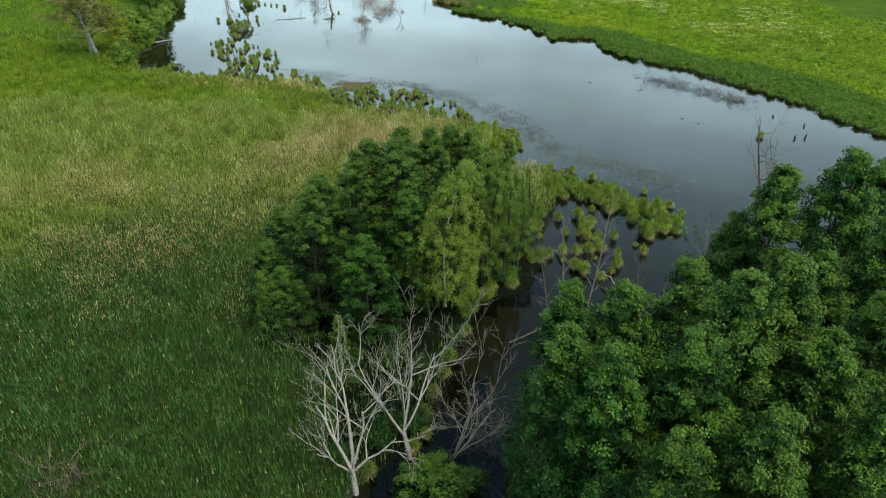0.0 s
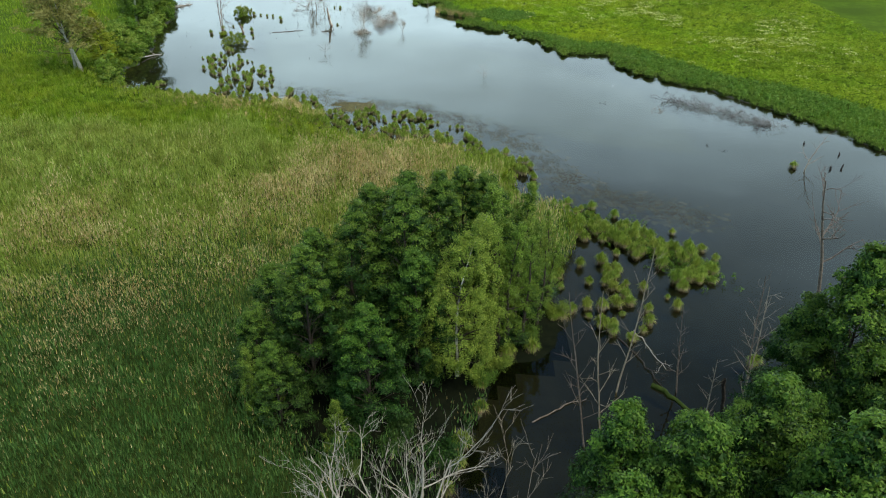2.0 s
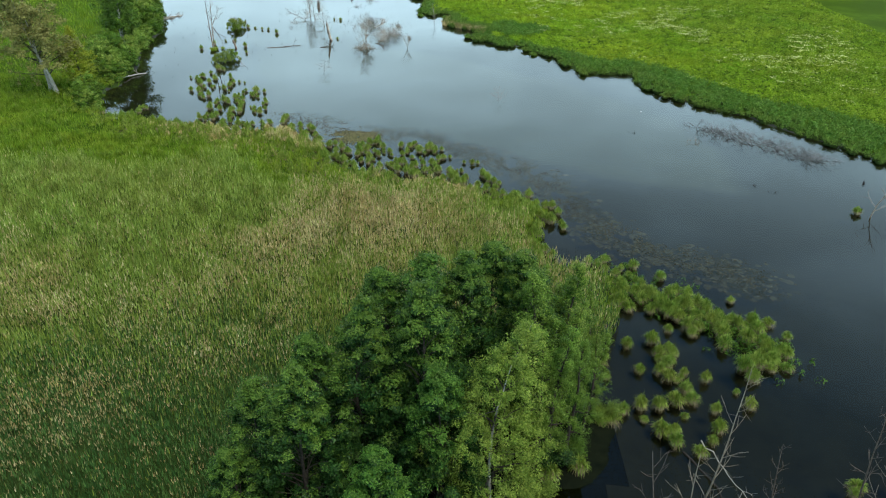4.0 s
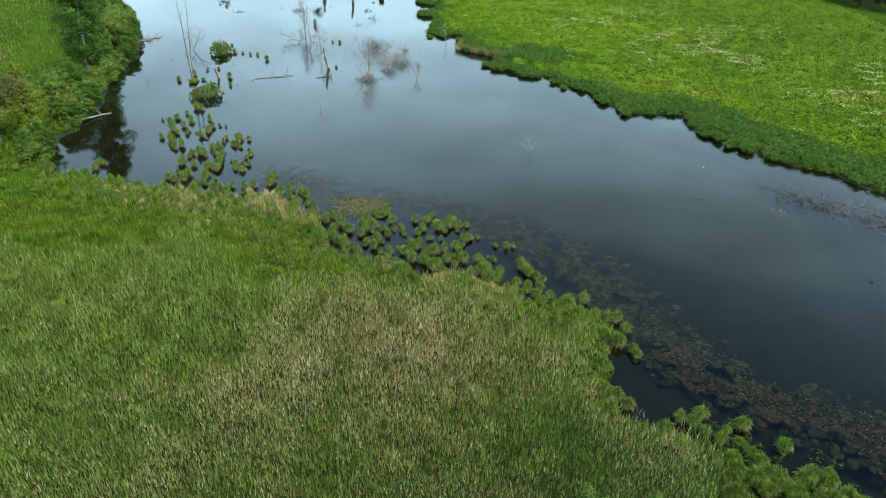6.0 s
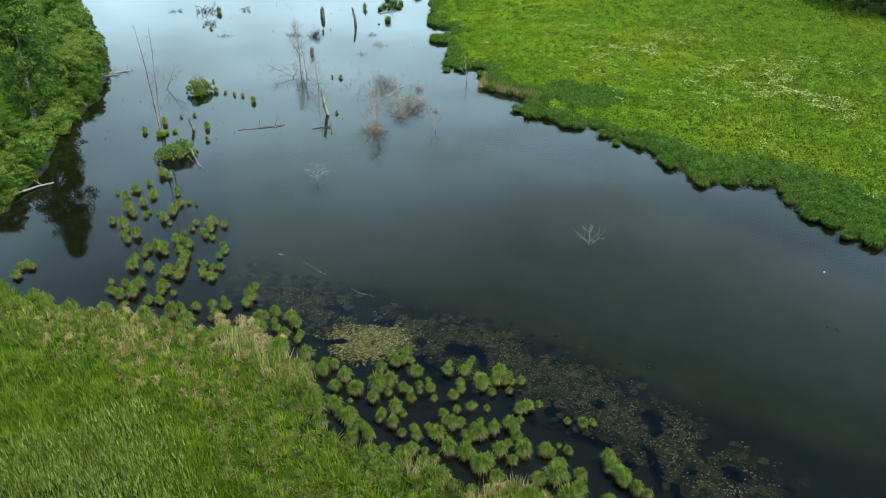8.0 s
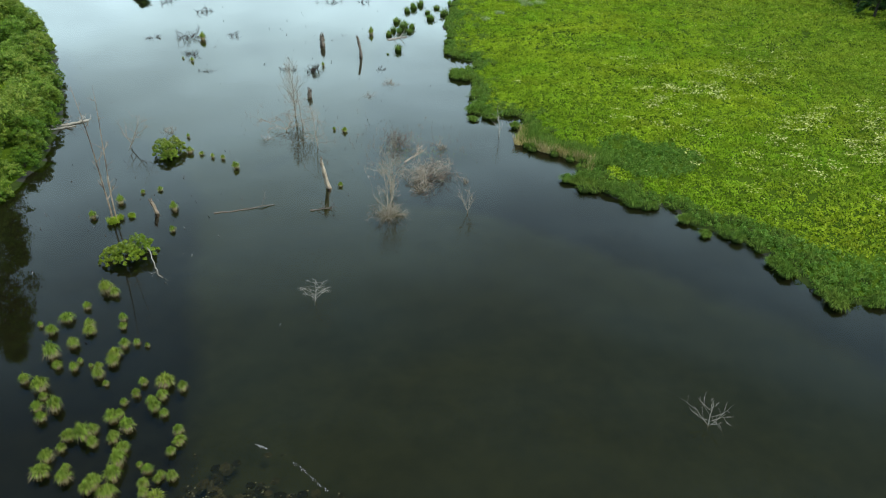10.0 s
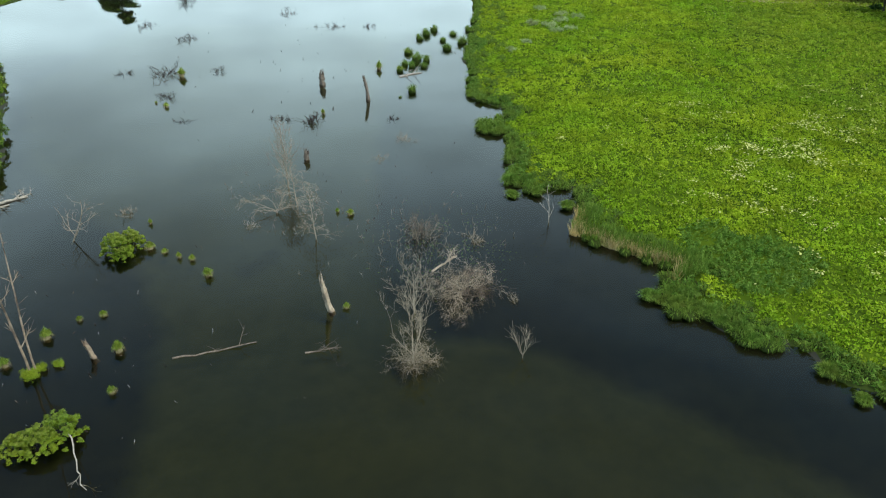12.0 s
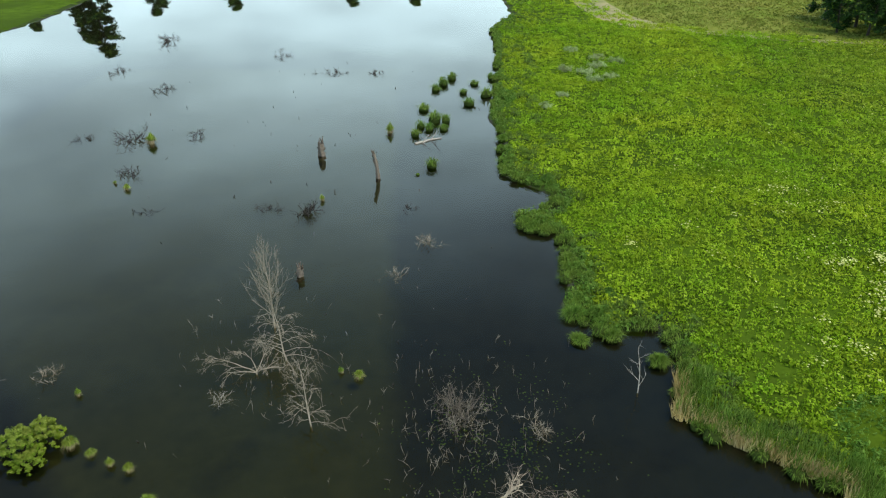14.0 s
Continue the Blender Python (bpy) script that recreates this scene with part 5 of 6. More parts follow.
def build_fringe():
    """The close rows of tussocks along both shores."""
    spots = list(along(LEFT_SHORE[2:12], 1.3, -0.3, 0.5)) + list(along(LEFT_SHORE[12:37], 1.3, -0.5, 0.9)) + list(along(LEFT_SHORE[18:31], 0.8, -1.4, 0.6))
    feet, tufts = joined_tussocks(spots, TUSSOCKS)
    x, y = scatter(rng_t, 9000, -34, 8, 56, 90, lambda a, b: (shore(a, b) > 0.2) & (shore(a, b) < 6.5 + 2 * N1(a, b)) & ~east_bank(a, b) & (rng_t.random(len(a)) < np.clip(1.1 - shore(a, b) / 8, 0.2, 0.9)))
    wet_feet, wet_tufts = joined_tussocks(np.stack([x, y, rng_t.uniform(0.5, 1.0, len(x))], 1)[:640], WET_TUSSOCKS)
    dry = [(rng_t.normal(-16.6, 1.9), rng_t.normal(79.6, 2.3), rng_t.uniform(0.5, 0.95)) for k in range(46)]
    x, y = scatter(rng_t, 2600, -30, 7, 60, 86, lambda a, b: (shore(a, b) > -0.4) & (shore(a, b) < 4.5 + N1(a, b)) & ~east_bank(a, b) & (N2(a, b) + 0.6 * N1(a, b) > -0.1))
    dry += [(a, b, rng_t.uniform(0.35, 0.8)) for a, b in zip(x[:230], y[:230])]
    dry = [q for q in dry if shore(q[0], q[1]) > -1.2]
    dry_feet, dry_tufts = joined_tussocks(dry, DRY_TUSSOCKS)
    tagged(part("dry_tussocks", dry_tufts + dry_feet, STRAW), "straw-coloured half-dead sedge tussocks at the point", "sedge", kind="stuff")
    tagged(part("marsh_tussocks", wet_tufts, SEDGE), "lumpy green sedge tussocks crowding the marsh's wet edge", "sedge", kind="stuff")
    tagged(part("marsh_tussock_feet", wet_feet, THATCH), "straw-coloured feet of the marsh tussocks", "sedge", kind="stuff")
    small_feet, small_tufts = joined_tussocks(beside, TUSSOCKS)
    tagged(part("small_tussocks", small_tufts, SEDGE), "small green sedge tufts crowding between the tussocks", "sedge", kind="stuff")
    tagged(part("small_tussock_feet", small_feet, THATCH), "straw-coloured feet of the small sedge tufts", "sedge", kind="stuff")
    tagged(part("shore_sedge", tufts, SEDGE), "ragged green sedge tussocks lining the marsh's shore", "sedge", kind="stuff")
    tagged(part("shore_sedge_feet", feet, THATCH), "straw-coloured feet of the shore sedge", "sedge", kind="stuff")
    spots = list(along(RIGHT_SHORE[3:], 0.5, -0.3, 1.0)) + list(along(RIGHT_SHORE[3:], 0.8, 1.1, 2.8)) + list(along(RIGHT_SHORE[2:10], 0.8, 2.6, 5.0))
    feet, tufts = joined_tussocks(spots, DARK_TUSSOCKS)
    tagged(part("sedge_fringe", tufts, DARK_SEDGE), "close fringe of dark green sedge along the meadow's shore", "sedge", kind="stuff")
    tagged(part("sedge_feet", feet, SOIL), "dark matted feet of the sedge fringe", "sedge", kind="stuff")


def build_bank_stands():
    """Tall reeds and dark sedge standing on the meadow's edge."""
    rng = np.random.default_rng(41)
    x, y = scatter(rng, 26000, -3, 8, 118, 133, lambda a, b: (shore(a, b) > -0.2) & (shore(a, b) < 1.7 + 0.5 * N1(a, b)) & (b > 121.5) & (b < 131))
    at = np.stack([x, y, np.maximum(ground_z(x, y), 0)], 1)
    tagged(part("reed_stand", [blade_tris(rng, at + np.array([0, 0, 1.0]) * rng.uniform(0.15, 0.75, len(x))[:, None], rng.uniform(0.3, 0.65, len(x)), rng.uniform(0.035, 0.06, len(x)), 0.5)], DARK_SEDGE), "stand of tall green reeds at the meadow's edge", "reeds", kind="stuff")
    x, y = scatter(rng, 90000, -9, 48, 60, 230, lambda a, b: (shore(a, b) > 0.2) & east_bank(a, b) & belt(a, b))
    tagged(part("bank_sedge", [hummocks(rng, x, y, rng.uniform(0.15, 0.34, len(x)), rng.uniform(0.25, 0.6, len(x)), 12, (0.07, 0.13), 0.4)], DARK_SEDGE), "low dark green sedge behind the shore", "sedge", kind="stuff")
    x, y = scatter(rng, 60000, -3, 8, 118, 133, lambda a, b: (np.abs(shore(a, b) - 0.0) < 0.3) & (b > 121.5) & (b < 131))
    tagged(part("reed_stalks", [blade_tris(rng, np.stack([x, y, 0 * x], 1), rng.uniform(0.4, 1.1, len(x)), rng.uniform(0.03, 0.06, len(x)), 0.6)], STRAW), "pale dry stalks at the foot of the reed stand", "reeds", kind="stuff")


build_fringe()
build_bank_stands()


# ---- dead wood ----
def dead_tree(x, y, h, seed, label, lean=(0, 0), limbs=7, depth=2, mat=DEAD, name="dead_tree", group="", r=None, kids=3, low=0.3, reach=0.5, rise=0.7, wig=0.12, z=-0.3, spread=0.55, thick=0.6, lift=0.06):
    """A bare tree: its trunk, and each limb with its own twigs."""
    rng = np.random.default_rng(seed)
    ob = thing(name, label, "dead tree", group, (x, y, 0))
    r = r or 0.011 * h + 0.02
    trunk = wander(rng, (0, 0, z), unit(np.array([lean[0], lean[1], 1.0])), h - z, 8, wig * 0.6, 0.03)
    part("trunk", [tube(trunk, np.linspace(r, r * 0.18, 9), 7)], mat, ob, smooth=True)
    for k in range(limbs):
        f = low + (0.97 - low) * (k + rng.random()) / limbs
        i = min(int(f * 8), 7)
        p = trunk[i] + (trunk[i + 1] - trunk[i]) * (f * 8 - i)
        a = 2.4 * k + rng.normal(0, 0.5)
        d = unit(np.array([np.cos(a), np.sin(a), rise + rng.normal(0, 0.2)]))
        out = []
        fork(rng, p, d, h * reach * (1.15 - 0.75 * f) * rng.uniform(0.8, 1.2), r * (1.05 - 0.8 * f) * thick, depth, out, 5, wig, lift, kids, spread)
        part("limb", out, mat, ob, smooth=True)
    return ob


def twig_bush(x, y, wide, tall, seed, label, stems=26, depth=2, mat=TWIG, name="dead_shrub", long=1.0, turn=0.0, group="", kids=3, r=0.02, lift=0.02):
    """A bare drowned shrub: a tangle of fine stems in one mesh, on a short stool of wood."""
    rng = np.random.default_rng(seed)
    ob = thing(name, label, "dead shrub", group, (x, y, 0))
    ob.rotation_euler = (0, 0, turn)
    out = []
    for m in range(stems):
        a = rng.uniform(0, 2 * np.pi)
        p = (rng.normal(0, 0.24 * wide * long), rng.normal(0, 0.2 * wide), -0.15)
        d = unit(np.array([np.cos(a) * wide * long, np.sin(a) * wide, tall * rng.uniform(0.5, 1.5)]))
        fork(rng, p, d, rng.uniform(0.45, 0.85) * np.hypot(wide, tall) * 0.62, r, depth, out, 3, 0.22, lift, kids, 0.65)
    tagged(part("tangle", out, mat, ob), kind="stuff")
    return ob


def stump(x, y, h, r, seed, label, lean=(0, 0), mat=PALE, name="tree_stump", splinter=1.0):
    """A broken trunk with a ragged, splintered top."""
    rng = np.random.default_rng(seed)
    ob = thing(name, label, "stump", "", (x, y, 0))
    n, k = 12, 12
    pts = wander(rng, (0, 0, -0.3), unit(np.array([lean[0], lean[1], 1.0])), h + 0.3, n, 0.035)
    v, f = tube(pts, r * (0.85 + 0.45 * np.exp(-np.arange(n + 1) / 2.0)) * rng.uniform(0.85, 1.15, n + 1), k)
    flute = np.tile(1 + 0.28 * np.sin(np.arange(k) * 2.1 + 1), n + 1)[:, None]
    spine = np.repeat(pts, k, 0)
    v = spine + (v - spine) * flute + rng.normal(0, r * 0.14, v.shape)
    v[-k:, 2] += rng.uniform(-0.5, 0.35, k) * min(1.0, h * 0.5)
    part("trunk", [(v, f)], mat, ob)
    spl = []
    for k in range(5):
        a = rng.uniform(0, 6.28)
        p = pts[-1] + np.array([np.cos(a), np.sin(a), -1.2]) * r * 0.6
        spl.append(tube(wander(rng, p, unit(np.array([lean[0], lean[1], 1.2]) + rng.normal(0, 0.15 * splinter, 3)), r * rng.uniform(1.5, 3) * splinter, 3, 0.1), [r * 0.3, r * 0.25, r * 0.15, 0.01], 4))
    part("splinters", spl, mat, ob)
    return ob


def log(a, b, r, seed, label, mat=DEAD, name="fallen_log", twigs=4, z0=0.02, z1=0.05):
    rng = np.random.default_rng(seed)
    a, b = np.array([*a, z0], float), np.array([*b, z1], float)
    ob = thing(name, label, "log", "", tuple(a))
    n = 8
    pts = (b - a)[None] * np.linspace(0, 1, n + 1)[:, None] + rng.normal(0, 0.045 * np.linalg.norm(b - a) / 2, (n + 1, 3)) * np.array([1, 1, 0.25])
    part("trunk", [tube(pts, np.linspace(r, r * 0.45, n + 1), 7)], mat, ob, smooth=True)
    for k in range(twigs):
        out = []
        i = rng.integers(2, n)
        fork(rng, pts[i], unit((b - a) / np.linalg.norm(b - a) + rng.normal(0, 0.6, 3) + np.array([0, 0, 0.3])), rng.uniform(0.5, 1.3), r * 0.4, 1 if twigs < 5 else 2, out, 4, 0.2, 0.0, 3)
        part("branch", out, mat, ob)
    return ob


def bleached_tree(x, y, seed, label, stems, foot=1.0, r=0.16, mat=DEAD, depth=4, lift=0.05):
    """A dead tree that parts low down into a few crooked stems, each forking out to fine twigs."""
    rng = np.random.default_rng(seed)
    ob = thing("dead_tree", label, "dead tree", "", (x, y, 0))
    base = wander(rng, (0, 0, -0.3), (0, 0, 1), foot + 0.3, 4, 0.08)
    part("trunk", [tube(base, np.linspace(r * 1.35, r, 5), 9)], mat, ob, smooth=True)
    for dx, dy, long, thick in stems:
        out = []
        fork(rng, base[-1] - np.array([0, 0, rng.uniform(0, 0.3 * foot)]), unit(np.array([dx, dy, 1.0])), long, r * thick, depth, out, 6, 0.13, lift, 3, 0.42, 0.6)
        part("limb", out, mat, ob, smooth=True)
    return ob


GREY = "bare grey dead tree standing in the water"
bleached_tree(-3.9, 21.5, 1, "bleached white dead tree parting into crooked bare stems", [(-0.45, 0.3, 3.4, 0.7), (-0.12, 0.4, 3.9, 0.85), (0.2, 0.35, 3.2, 0.6), (0.65, 0.2, 3.2, 0.6), (-1.2, 0.2, 2.6, 0.45)], 1.4, 0.12)
bleached_tree(-1.6, 23.6, 2, "bleached white dead tree parting into crooked bare stems", [(-0.5, 0.05, 4.2, 0.7), (0.02, 0.1, 4.4, 0.75), (0.5, 0.0, 4.2, 0.7), (0.2, 0.3, 3.4, 0.5)], 1.5, 0.09)
bleached_tree(0.3, 23.2, 3, "brown-grey dead tree with arching bare limbs", [(0.35, 0.1, 3.6, 0.6), (0.8, 0.0, 3.4, 0.6), (0.1, 0.1, 3.4, 0.5), (1.2, 0.15, 2.8, 0.45)], 0.9, 0.08, TWIG)
twig_bush(1.7, 23.6, 2.8, 2.6, 4, "tangled bare brown branches leaning over dark water", 26, 2, SNAG, "dead_shrub")
twig_bush(-0.6, 26.4, 2.4, 2.6, 6, "dark leafless brushwood beneath the dead trees", 22, 2, WET, "dead_shrub")
twig_bush(-2.6, 25.6, 2.2, 2.2, 7, "dark leafless brushwood beneath the dead trees", 18, 2, WET, "dead_shrub")
twig_bush(-16.4, 21.4, 2.2, 3.4, 5, "bare brown shrub rising out of the reeds", 16, 2, PALE, "dead_shrub", r=0.045, kids=4, lift=0.06)
for k, (x, y, h, lx, ly) in enumerate([(6.1, 30.6, 9.0, -0.14, 0.02), (6.9, 30.6, 9.2, -0.12, 0.02), (8.4, 34.4, 8.6, 0.1, 0.1), (11.6, 34.4, 5.4, -0.12, 0.0), (11.6, 30.8, 5.0, -0.05, 0.0), (13.6, 31.6, 8.2, 0.0, 0.05), (15.4, 34.8, 7.0, -0.1, 0.0)]):
    dead_tree(x, y, h, 40 + k, "thin leafless dead tree standing in shallow water", (lx, ly), 14, 1, TWIG if k % 3 else SNAG, group="drowned thin trees", r=0.052, reach=0.15, rise=0.9, low=0.2, wig=0.05, thick=0.4)
dead_tree(18.5, 34.9, 12.2, 50, "tall bare dead tree with a dark trunk", (-0.09, 0.0), 8, 2, SNAG, r=0.15, reach=0.25, rise=0.6, low=0.6)
stump(13.0, 31.8, 2.8, 0.09, 51, "thin broken dead trunk in the water", (-0.05, 0), WET)
log((9.6, 39.0), (11.0, 34.9), 0.055, 52, "wet fallen trunk across shallow water", WET)
log((10.6, 39.8), (11.5, 36.2), 0.035, 53, "bleached branch lying across shallow water", DEAD)
log((10.5, 34.9), (13.0, 31.4), 0.15, 54, "mossy green fallen trunk in the water", SOIL)
log((3.7, 32.4), (6.9, 33.9), 0.04, 55, "thin fallen branch floating on dark water", SNAG)
stump(-17.6, 118.4, 2.3, 0.15, 60, "tall leaning broken tree stump of bare wood", (-0.26, 0.0), BARE, splinter=2.0)
log((-18.6, 114.4), (-16.9, 114.8), 0.06, 61, "dead forked branch floating on the water", SNAG, twigs=6)
log((-25.8, 114.1), (-21.4, 115.3), 0.065, 62, "long grey log floating on the water", SNAG, twigs=2)
bleached_tree(-12.6, 113.4, 63, "bushy grey drowned dead tree with fine twigs", [(0.1, 0.5, 2.4, 0.6), (-0.55, 0.3, 1.7, 0.45), (0.5, 0.3, 1.7, 0.45), (0.12, 1.1, 2.9, 0.6), (0.3, 0.8, 2.2, 0.45), (-0.2, 0.8, 2.2, 0.4), (0.0, 0.3, 2.0, 0.4)], 0.4, 0.042, TWIG, 4)
twig_bush(-12.5, 113.6, 1.6, 1.6, 163, "pale skirt of drooping bare twigs in the water", 130, 2, TWIG, kids=3, r=0.012, lift=-0.15)
bleached_tree(-12.6, 118.2, 64, "bushy brown drowned dead tree with fine twigs", [(0.2, 0.4, 2.0, 0.5), (-0.4, 0.3, 1.8, 0.45), (0.6, 0.2, 1.8, 0.45), (0.0, 0.9, 2.4, 0.5), (0.3, 0.8, 2.0, 0.4)], 0.4, 0.042, TWIG, 4)
twig_bush(-9.6, 120.7, 2.8, 3.0, 65, "large beige drowned shrub of drooping bare twigs", 74, 2, BARE, kids=4, r=0.014, lift=-0.13)
twig_bush(-10.2, 117.8, 1.4, 1.2, 165, "drowned shrub of fine drooping bare twigs", 20, 2, BARE, kids=3, r=0.012, lift=-0.1)
log((-11.6, 121.2), (-10.0, 122.0), 0.08, 66, "pale broken limb caught in a drowned shrub", BARE, twigs=6, z0=1.1, z1=1.8)
twig_bush(-12.9, 128.4, 2.0, 2.2, 67, "drowned brown shrub of bare upright twigs", 34, 2, SNAG, r=0.018, lift=0.12, long=1.2, turn=-0.8)
twig_bush(-12.4, 127.6, 1.6, 1.7, 167, "drowned shrub of pale upright bare twigs", 16, 2, TWIG, r=0.014, lift=0.12, long=1.4, turn=-0.8)
twig_bush(-6.5, 119.4, 0.7, 1.0, 68, "small bare drowned shrub", 12, 1)
bleached_tree(-6.5, 113.9, 69, "small pale dead sapling forking above the water", [(-0.9, 0.0, 1.2, 0.5), (-0.4, 0.1, 1.4, 0.6), (0.25, 0.0, 1.4, 0.6), (0.9, 0.1, 1.2, 0.5), (0.5, -0.2, 1.1, 0.4), (-0.6, 0.4, 1.2, 0.4), (0.0, 0.5, 1.2, 0.4)], 0.25, 0.026, TWIG, 2, 0.12)
dead_tree(-2.9, 129.9, 2.9, 70, "small pale dead sapling in the water", (0, 0), 7, 1, DEAD, r=0.04, reach=0.3, rise=0.8, low=0.2)
dead_tree(-23.5, 136.0, 5.2, 71, GREY, (0.0, 0), 44, 2, TWIG, r=0.06, reach=0.36, rise=1.7, low=0.1, kids=3, thick=0.35, spread=0.3, lift=0.1)
dead_tree(-22.2, 132.8, 3.6, 72, GREY, (0.06, 0), 26, 2, TWIG, r=0.055, reach=0.5, rise=0.7, low=0.15, kids=3, thick=0.4, spread=0.4, lift=-0.16)
dead_tree(-19.9, 127.4, 3.8, 73, GREY, (-0.06, 0.1), 26, 2, TWIG, r=0.045, reach=0.34, rise=0.5, low=0.1, kids=3, thick=0.38, spread=0.5, lift=-0.06)
bleached_tree(-23.6, 131.6, 74, "bleached fallen crown of curving bare limbs", [(-1.9, 0.3, 2.0, 0.7), (-1.5, -0.5, 1.6, 0.6), (1.7, 0.5, 1.8, 0.6), (-0.7, 0.8, 1.4, 0.5), (0.9, -0.3, 1.2, 0.5), (0.4, 0.9, 1.5, 0.5)], 0.15, 0.05, TWIG, 4, -0.06)
twig_bush(-25.0, 129.4, 0.8, 0.9, 75, "small pale drooping drowned shrub", 30, 1, DEAD, kids=3, r=0.013, lift=-0.16)
stump(-23.0, 142.0, 0.75, 0.22, 76, "short broken tree stump in the water", (0.05, 0), SNAG)
stump(-18.9, 158.9, 2.4, 0.17, 77, "tall broken grey tree stump in the water", (0, 0), SNAG)
stump(-24.7, 164.4, 1.3, 0.3, 78, "thick broken tree stump overgrown at its foot", (0, 0), SNAG)
stump(-30.2, 114.0, 1.1, 0.13, 79, "short forked pinkish stump in the water", (-0.2, 0))
dead_tree(-33.0, 112.5, 10.7, 80, "tall leaning dead tree with mossy twin trunks", (0.0, 0.0), 8, 1, PALE, r=0.075, reach=0.1, rise=1.0, low=0.15, wig=0.06)
dead_tree(-32.8, 112.7, 10.2, 81, "tall leaning dead tree with mossy twin trunks", (-0.02, 0.02), 8, 1, PALE, r=0.065, reach=0.1, rise=1.0, low=0.15, wig=0.04)
log((-15.8, 167.6), (-13.3, 169.2), 0.14, 88, "grey weathered log floating beside dark tufts", DEAD, twigs=3)
log((-28.6, 107.6), (-26.8, 104.7), 0.04, 89, "thin bleached branch leaning from a shrubby islet", DEAD, twigs=2, z0=0.7, z1=0.02)
log((-47.1, 132.3), (-44.3, 134.5), 0.16, 82, "heap of grey logs jutting out from the bank", DEAD, twigs=6, z0=0.15)
log((-47.0, 131.6), (-44.9, 133.0), 0.12, 83, "heap of grey logs jutting out from the bank", DEAD, twigs=4, z0=0.1)
log((-41.1, 97.3), (-38.5, 101.6), 0.12, 84, "long white bleached trunk leaning into the water", DEAD, twigs=2, z0=0.5, z1=0.05)
dead_tree(-37.5, 127.3, 3.4, 85, "leaning bare dead shrub in the water", (0.5, 0.1), 8, 2, TWIG, r=0.06, reach=0.5, rise=0.6, low=0.05)
dead_tree(4.5, 91.2, 1.3, 86, "tiny forked dead sapling in the water", (0, 0), 11, 2, DEAD, r=0.022, reach=0.8, rise=0.7, low=0.04, kids=2)
dead_tree(-16.4, 102.0, 1.7, 87, "small pale dead sapling in the water", (0.05, 0), 16, 2, DEAD, r=0.026, reach=0.6, rise=0.6, low=0.2, kids=2, lift=-0.1)
for k, (x, y, w) in enumerate([(25.2, 81.4, 2.0), (27.6, 79.4, 2.2), (29.8, 77.2, 2.2), (31.6, 74.8, 1.9)]):
    twig_bush(x, y, w * 1.15, 1.5, 90 + k, "sprawling grey tangle of drowned branches", 100, 2, DRIFT, long=1.6, turn=-0.8, kids=3, r=0.03, lift=-0.14)
twig_bush(22.3, 78.6, 1.1, 0.8, 95, "small bare drowned shrub", 14, 1)
for k, (x, y, w, t) in enumerate([(-44.4, 168.6, 2.2, 2.2), (-47.3, 186.4, 2.0, 0.6), (-56.2, 194.9, 2.4, 0.6), (-35.9, 203.3, 2.2, 0.7), (-27.4, 194.1, 1.8, 0.7), (-21.8, 194, 1.2, 0.8), (-14.4, 146.8, 1.5, 0.6), (-15.9, 152.6, 1.0, 0.3), (-16.7, 142.3, 1.2, 0.3),
        (-27.4, 152.7, 1.3, 0.5), (-24.3, 151.8, 1.4, 1.6), (-55.5, 213, 2.0, 2.6), (-38.6, 170.2, 1.6, 0.5), (-37.1, 152.2, 1.2, 0.4), (-49.7, 169.1, 1.6, 0.3), (-35.1, 131.5, 1.0, 1.0), (-8.6, 127.2, 0.8, 1.2), (-41.5, 160, 2.0, 1.0)]):
    twig_bush(x, y, w, t, 110 + k, "heap of dark drowned branches in the pond", 16, 2, WET if y > 150 else TWIG, "branch_heap", 1.5, 0.7 * k, "drowned branch heaps", r=0.05 if y > 150 else 0.025)

# small things standing in the pond
for k, (x, y) in enumerate([(30.4, 63.5), (33.4, 63.2), (34.4, 63.4), (33.8, 69.2), (35.7, 66.4)]):
    stump(x, y, 0.1 + 0.1 * (k % 3), 0.07 + 0.03 * (k % 2), 140 + k, "small dark rotten stump above the water", (0.15 * (k % 3 - 1), 0.05), WET)
for k, (x, y) in enumerate([(17.1, 81.2), (24.3, 68.8), (25.5, 67.6)]):
    twig_bush(x, y, 0.55, 0.4, 155 + k, "few dark drowned twigs above the water", 7, 1, WET, "drowned_twigs", r=0.02)
tussock(30.3, 63.6, 0.9, group="mid-pond tufts")


def float_on_water(x, y, r):
    """A small round float, a little taller than wide, with a stub on top."""
    a = np.linspace(-1.3, 1.45, 9)
    body = tube(np.stack([0 * a, 0 * a, 0.02 + r * 1.15 * np.sin(a)], 1), r * np.cos(a), 12)
    ob = thing("float", "small round white float lying on the water", "float", "", (x, y, 0))
    part("body", [body], WHITE, ob, smooth=True)
    part("stub", [tube(np.array([(0, 0, r * 1.1), (0, 0, r * 1.35), (0.004, 0, r * 1.6)]), [0.014, 0.013, 0.009], 8)], WHITE, ob, smooth=True)


float_on_water(19.4, 87.4, 0.06)
dead_tree(31.0, 63.0, 3.6, 150, "small bare dead tree in the water", (0.1, 0), 8, 1, TWIG, r=0.05, reach=0.35, rise=0.7, low=0.2)


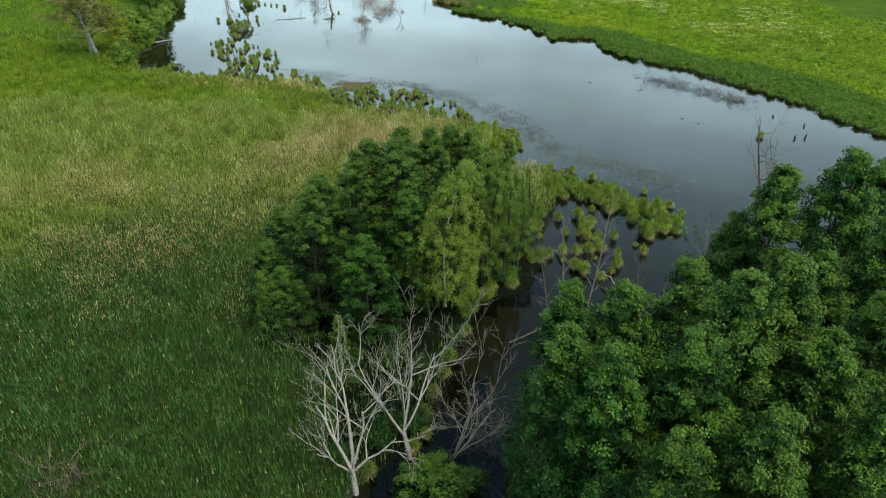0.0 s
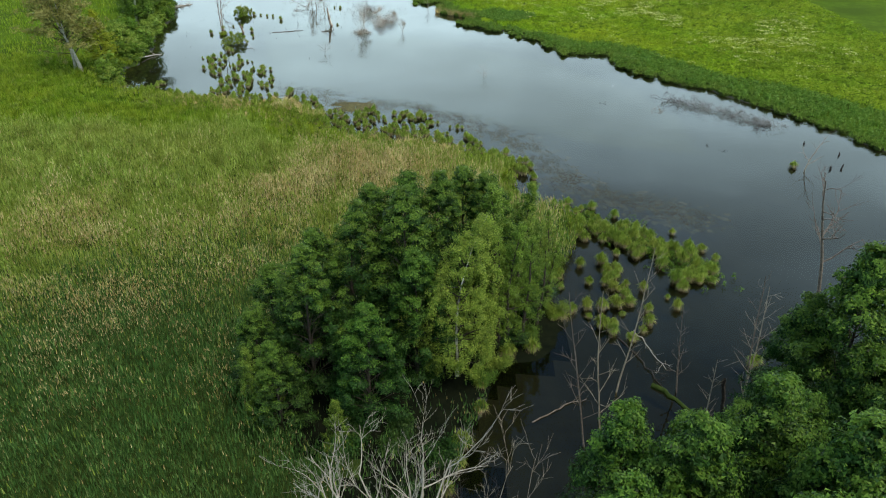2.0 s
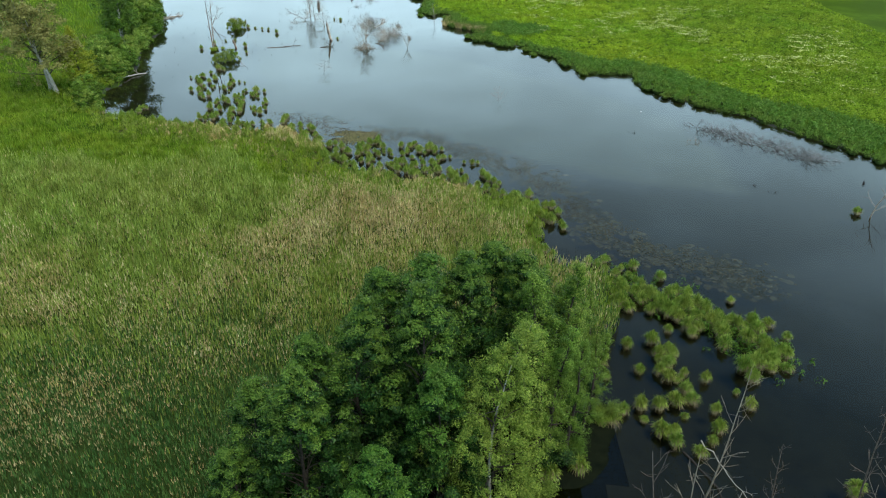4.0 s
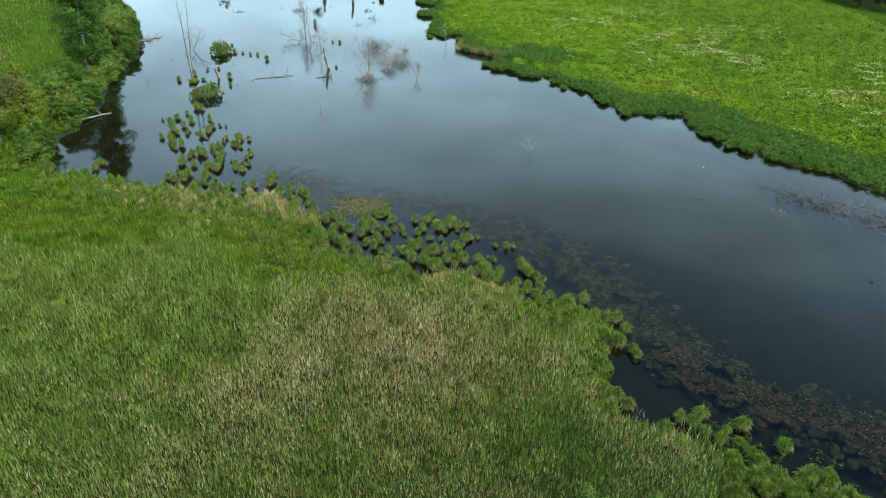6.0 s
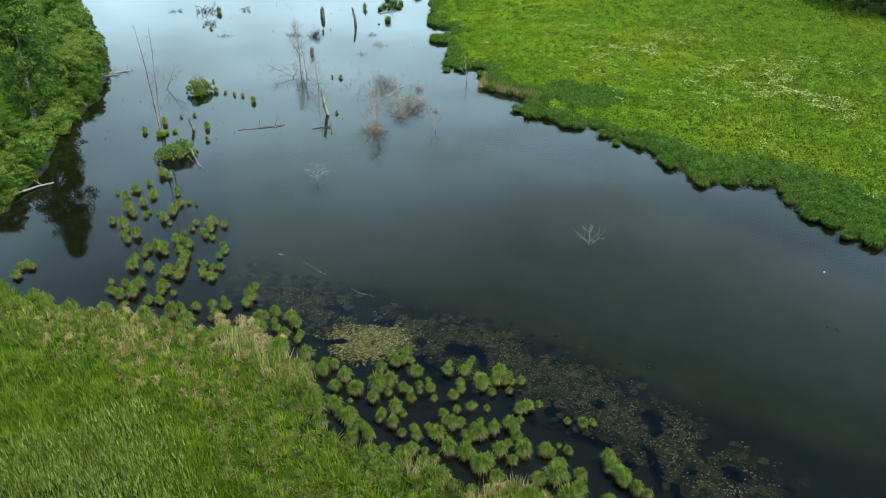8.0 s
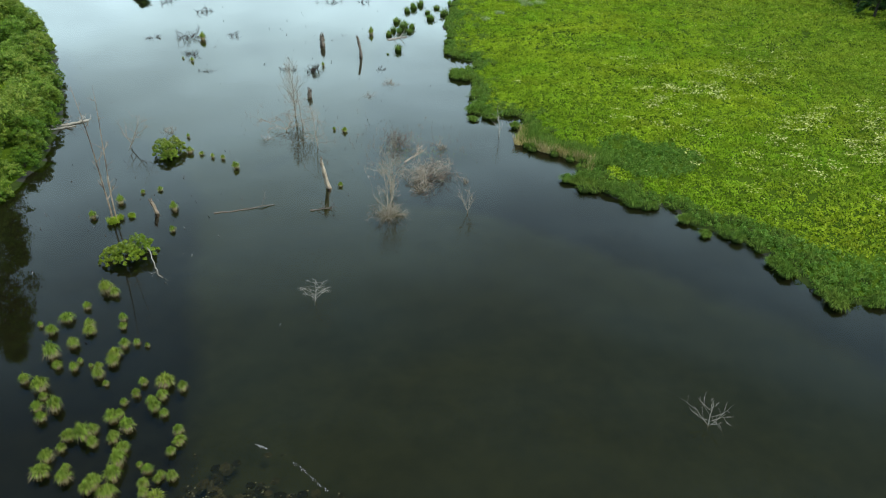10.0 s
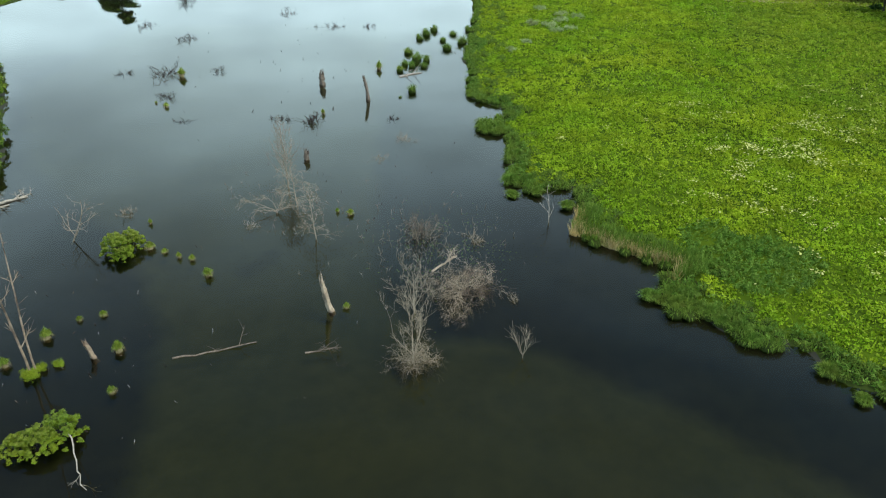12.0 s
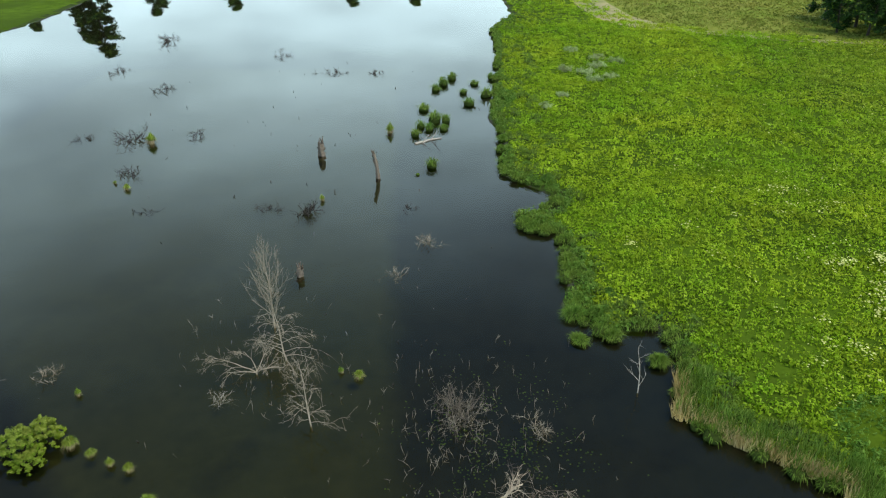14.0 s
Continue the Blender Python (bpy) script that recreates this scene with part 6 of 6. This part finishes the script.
def snag_meshes(seed):
    rng = np.random.default_rng(seed)
    pts = wander(rng, (0, 0, -0.2), unit(np.array([rng.normal(0, 0.4), rng.normal(0, 0.4), 1.0])), rng.uniform(0.4, 0.75), 4, 0.15)
    v, f = tube(pts, [0.09, 0.07, 0.055, 0.05, 0.03], 7)
    return mesh_of("snag", [(v + rng.normal(0, 0.006, v.shape), f)], (WET, SNAG, DRIFT)[seed % 3])


SNAGS = [snag_meshes(300 + k) for k in range(6)]
rng_n = np.random.default_rng(77)
BITS = [(-40.8, 126.3), (-39.1, 125.1), (-40.5, 131.5), (-45.5, 145.1), (-53.3, 153.5), (-38.5, 122.5), (-36.7, 120.6), (-34.1, 120.5), (-28.6, 117.1), (-27.8, 115.9), (-26.3, 117.4), (-28.6, 112.8), (-27.4, 111.6), (-28.6, 115.8), (-27.5, 130.6),
    (-20.8, 145.8), (-14.6, 134.2), (-18.5, 110.7), (-18, 110.7), (-26.4, 107.9), (-25.7, 107.6), (-18.2, 129.9), (-19.2, 129.9), (-23, 148.1), (-27.6, 152.1), (-14.9, 140.5)]
for x, y in BITS + [(rng_n.normal(-34, 6), rng_n.normal(114, 9)) for k in range(64)] + [(rng_n.normal(-27, 9), rng_n.normal(170, 20)) for k in range(60)] + [(rng_n.normal(-15, 2.5), rng_n.normal(132, 7)) for k in range(34)]:
    if shore(x, y) < -1:
        ob = tagged(new("snag", SNAGS[rng_n.integers(0, 6)]), "short bit of dead wood sticking out of the water", "snag", "pond snags")
        s = rng_n.uniform(0.18, 0.46) * (1.5 if y > 150 else 1.0)
        ob.location, ob.rotation_euler, ob.scale = (x, y, 0), (0, 0, rng_n.uniform(0, 6)), (s, s, s)

def build_stems():
    """Thin bare stems standing in the shallows among the drowned shrubs."""
    rng = np.random.default_rng(88)
    out = []
    for k in range(260):
        x, y = (rng.normal(-12, 2.6), rng.normal(126.5, 3.4)) if k < 200 else (rng.normal(-23, 3.0), rng.normal(133, 4.0))
        d = unit(np.array([rng.normal(0, 0.3), rng.normal(0, 0.3), 1.0]))
        stem = wander(rng, (x, y, -0.2), d, rng.uniform(0.3, 0.8), 3, 0.2)
        out.append(tube(stem, [0.013, 0.01, 0.008, 0.004], 3))
        for m in range(rng.integers(0, 4)):
            out.append(tube(wander(rng, stem[2], unit(d + rng.normal(0, 0.6, 3)), 0.3, 2, 0.2), [0.01, 0.008, 0.004], 3))
    tagged(part("drowned_stems", out, TWIG), "thin bare stems standing in the shallow water", "stems", kind="stuff")


build_stems()

# grey-leaved willows on the meadow
SILVERS = shrub_meshes(75, SILVER, 3000, (0.05, 0.09), 1.6)
for k, (x, y, h) in enumerate([(3.2, 193.8, 0.8), (5.5, 192, 0.9), (7.6, 195, 0.9), (10.6, 197.6, 0.8), (6.0, 188.6, 0.8), (8.4, 190, 0.7), (5.6, 204, 0.8), (8.5, 199.5, 0.8), (1.0, 182, 0.6), (-1.5, 178, 0.6)]):
    shrub(SILVERS, x, y, h, "low grey-leaved willow bush on the meadow", "grey willows", "willow_bush")


def build_track():
    """A dirt track along the edge of the mown field."""
    line = np.array([(15.4, 262), (15.8, 240), (17.4, 228), (21.5, 220.5), (30, 214.5), (42, 209), (60, 204), (100, 197)])
    t = np.linspace(0, len(line) - 1, 80)
    i = np.minimum(t.astype(int), len(line) - 2)
    c = line[i] + (line[i + 1] - line[i]) * (t - i)[:, None]
    for k in range(4):
        c[1:-1] = (c[:-2] + 2 * c[1:-1] + c[2:]) / 4
    d = unit(np.gradient(c, axis=0))
    n = np.stack([-d[:, 1], d[:, 0]], 1)
    broad = np.interp(t, [0, 2.6, 3.6, 7], [2.5, 2.5, 0.9, 0.8])[:, None]
    rails = [c + n * w * broad for w in (-1.3, -0.7, -0.04, 0.04, 0.7, 1.3)]
    p = np.stack(rails, 1)
    v = np.concatenate([p, (ground_z(p[..., 0], p[..., 1]) + 0.05)[..., None]], -1).reshape(-1, 3)
    a, b = np.meshgrid(np.arange(79), np.array([0, 1, 3, 4]), indexing="ij")
    f = np.stack([a * 6 + b, (a + 1) * 6 + b, (a + 1) * 6 + b + 1, a * 6 + b + 1], -1).reshape(-1, 4)
    tagged(part("road", [(v, f)], DIRT), "two-rut dirt track at the edge of a mown field", "track", kind="structure")


build_track()
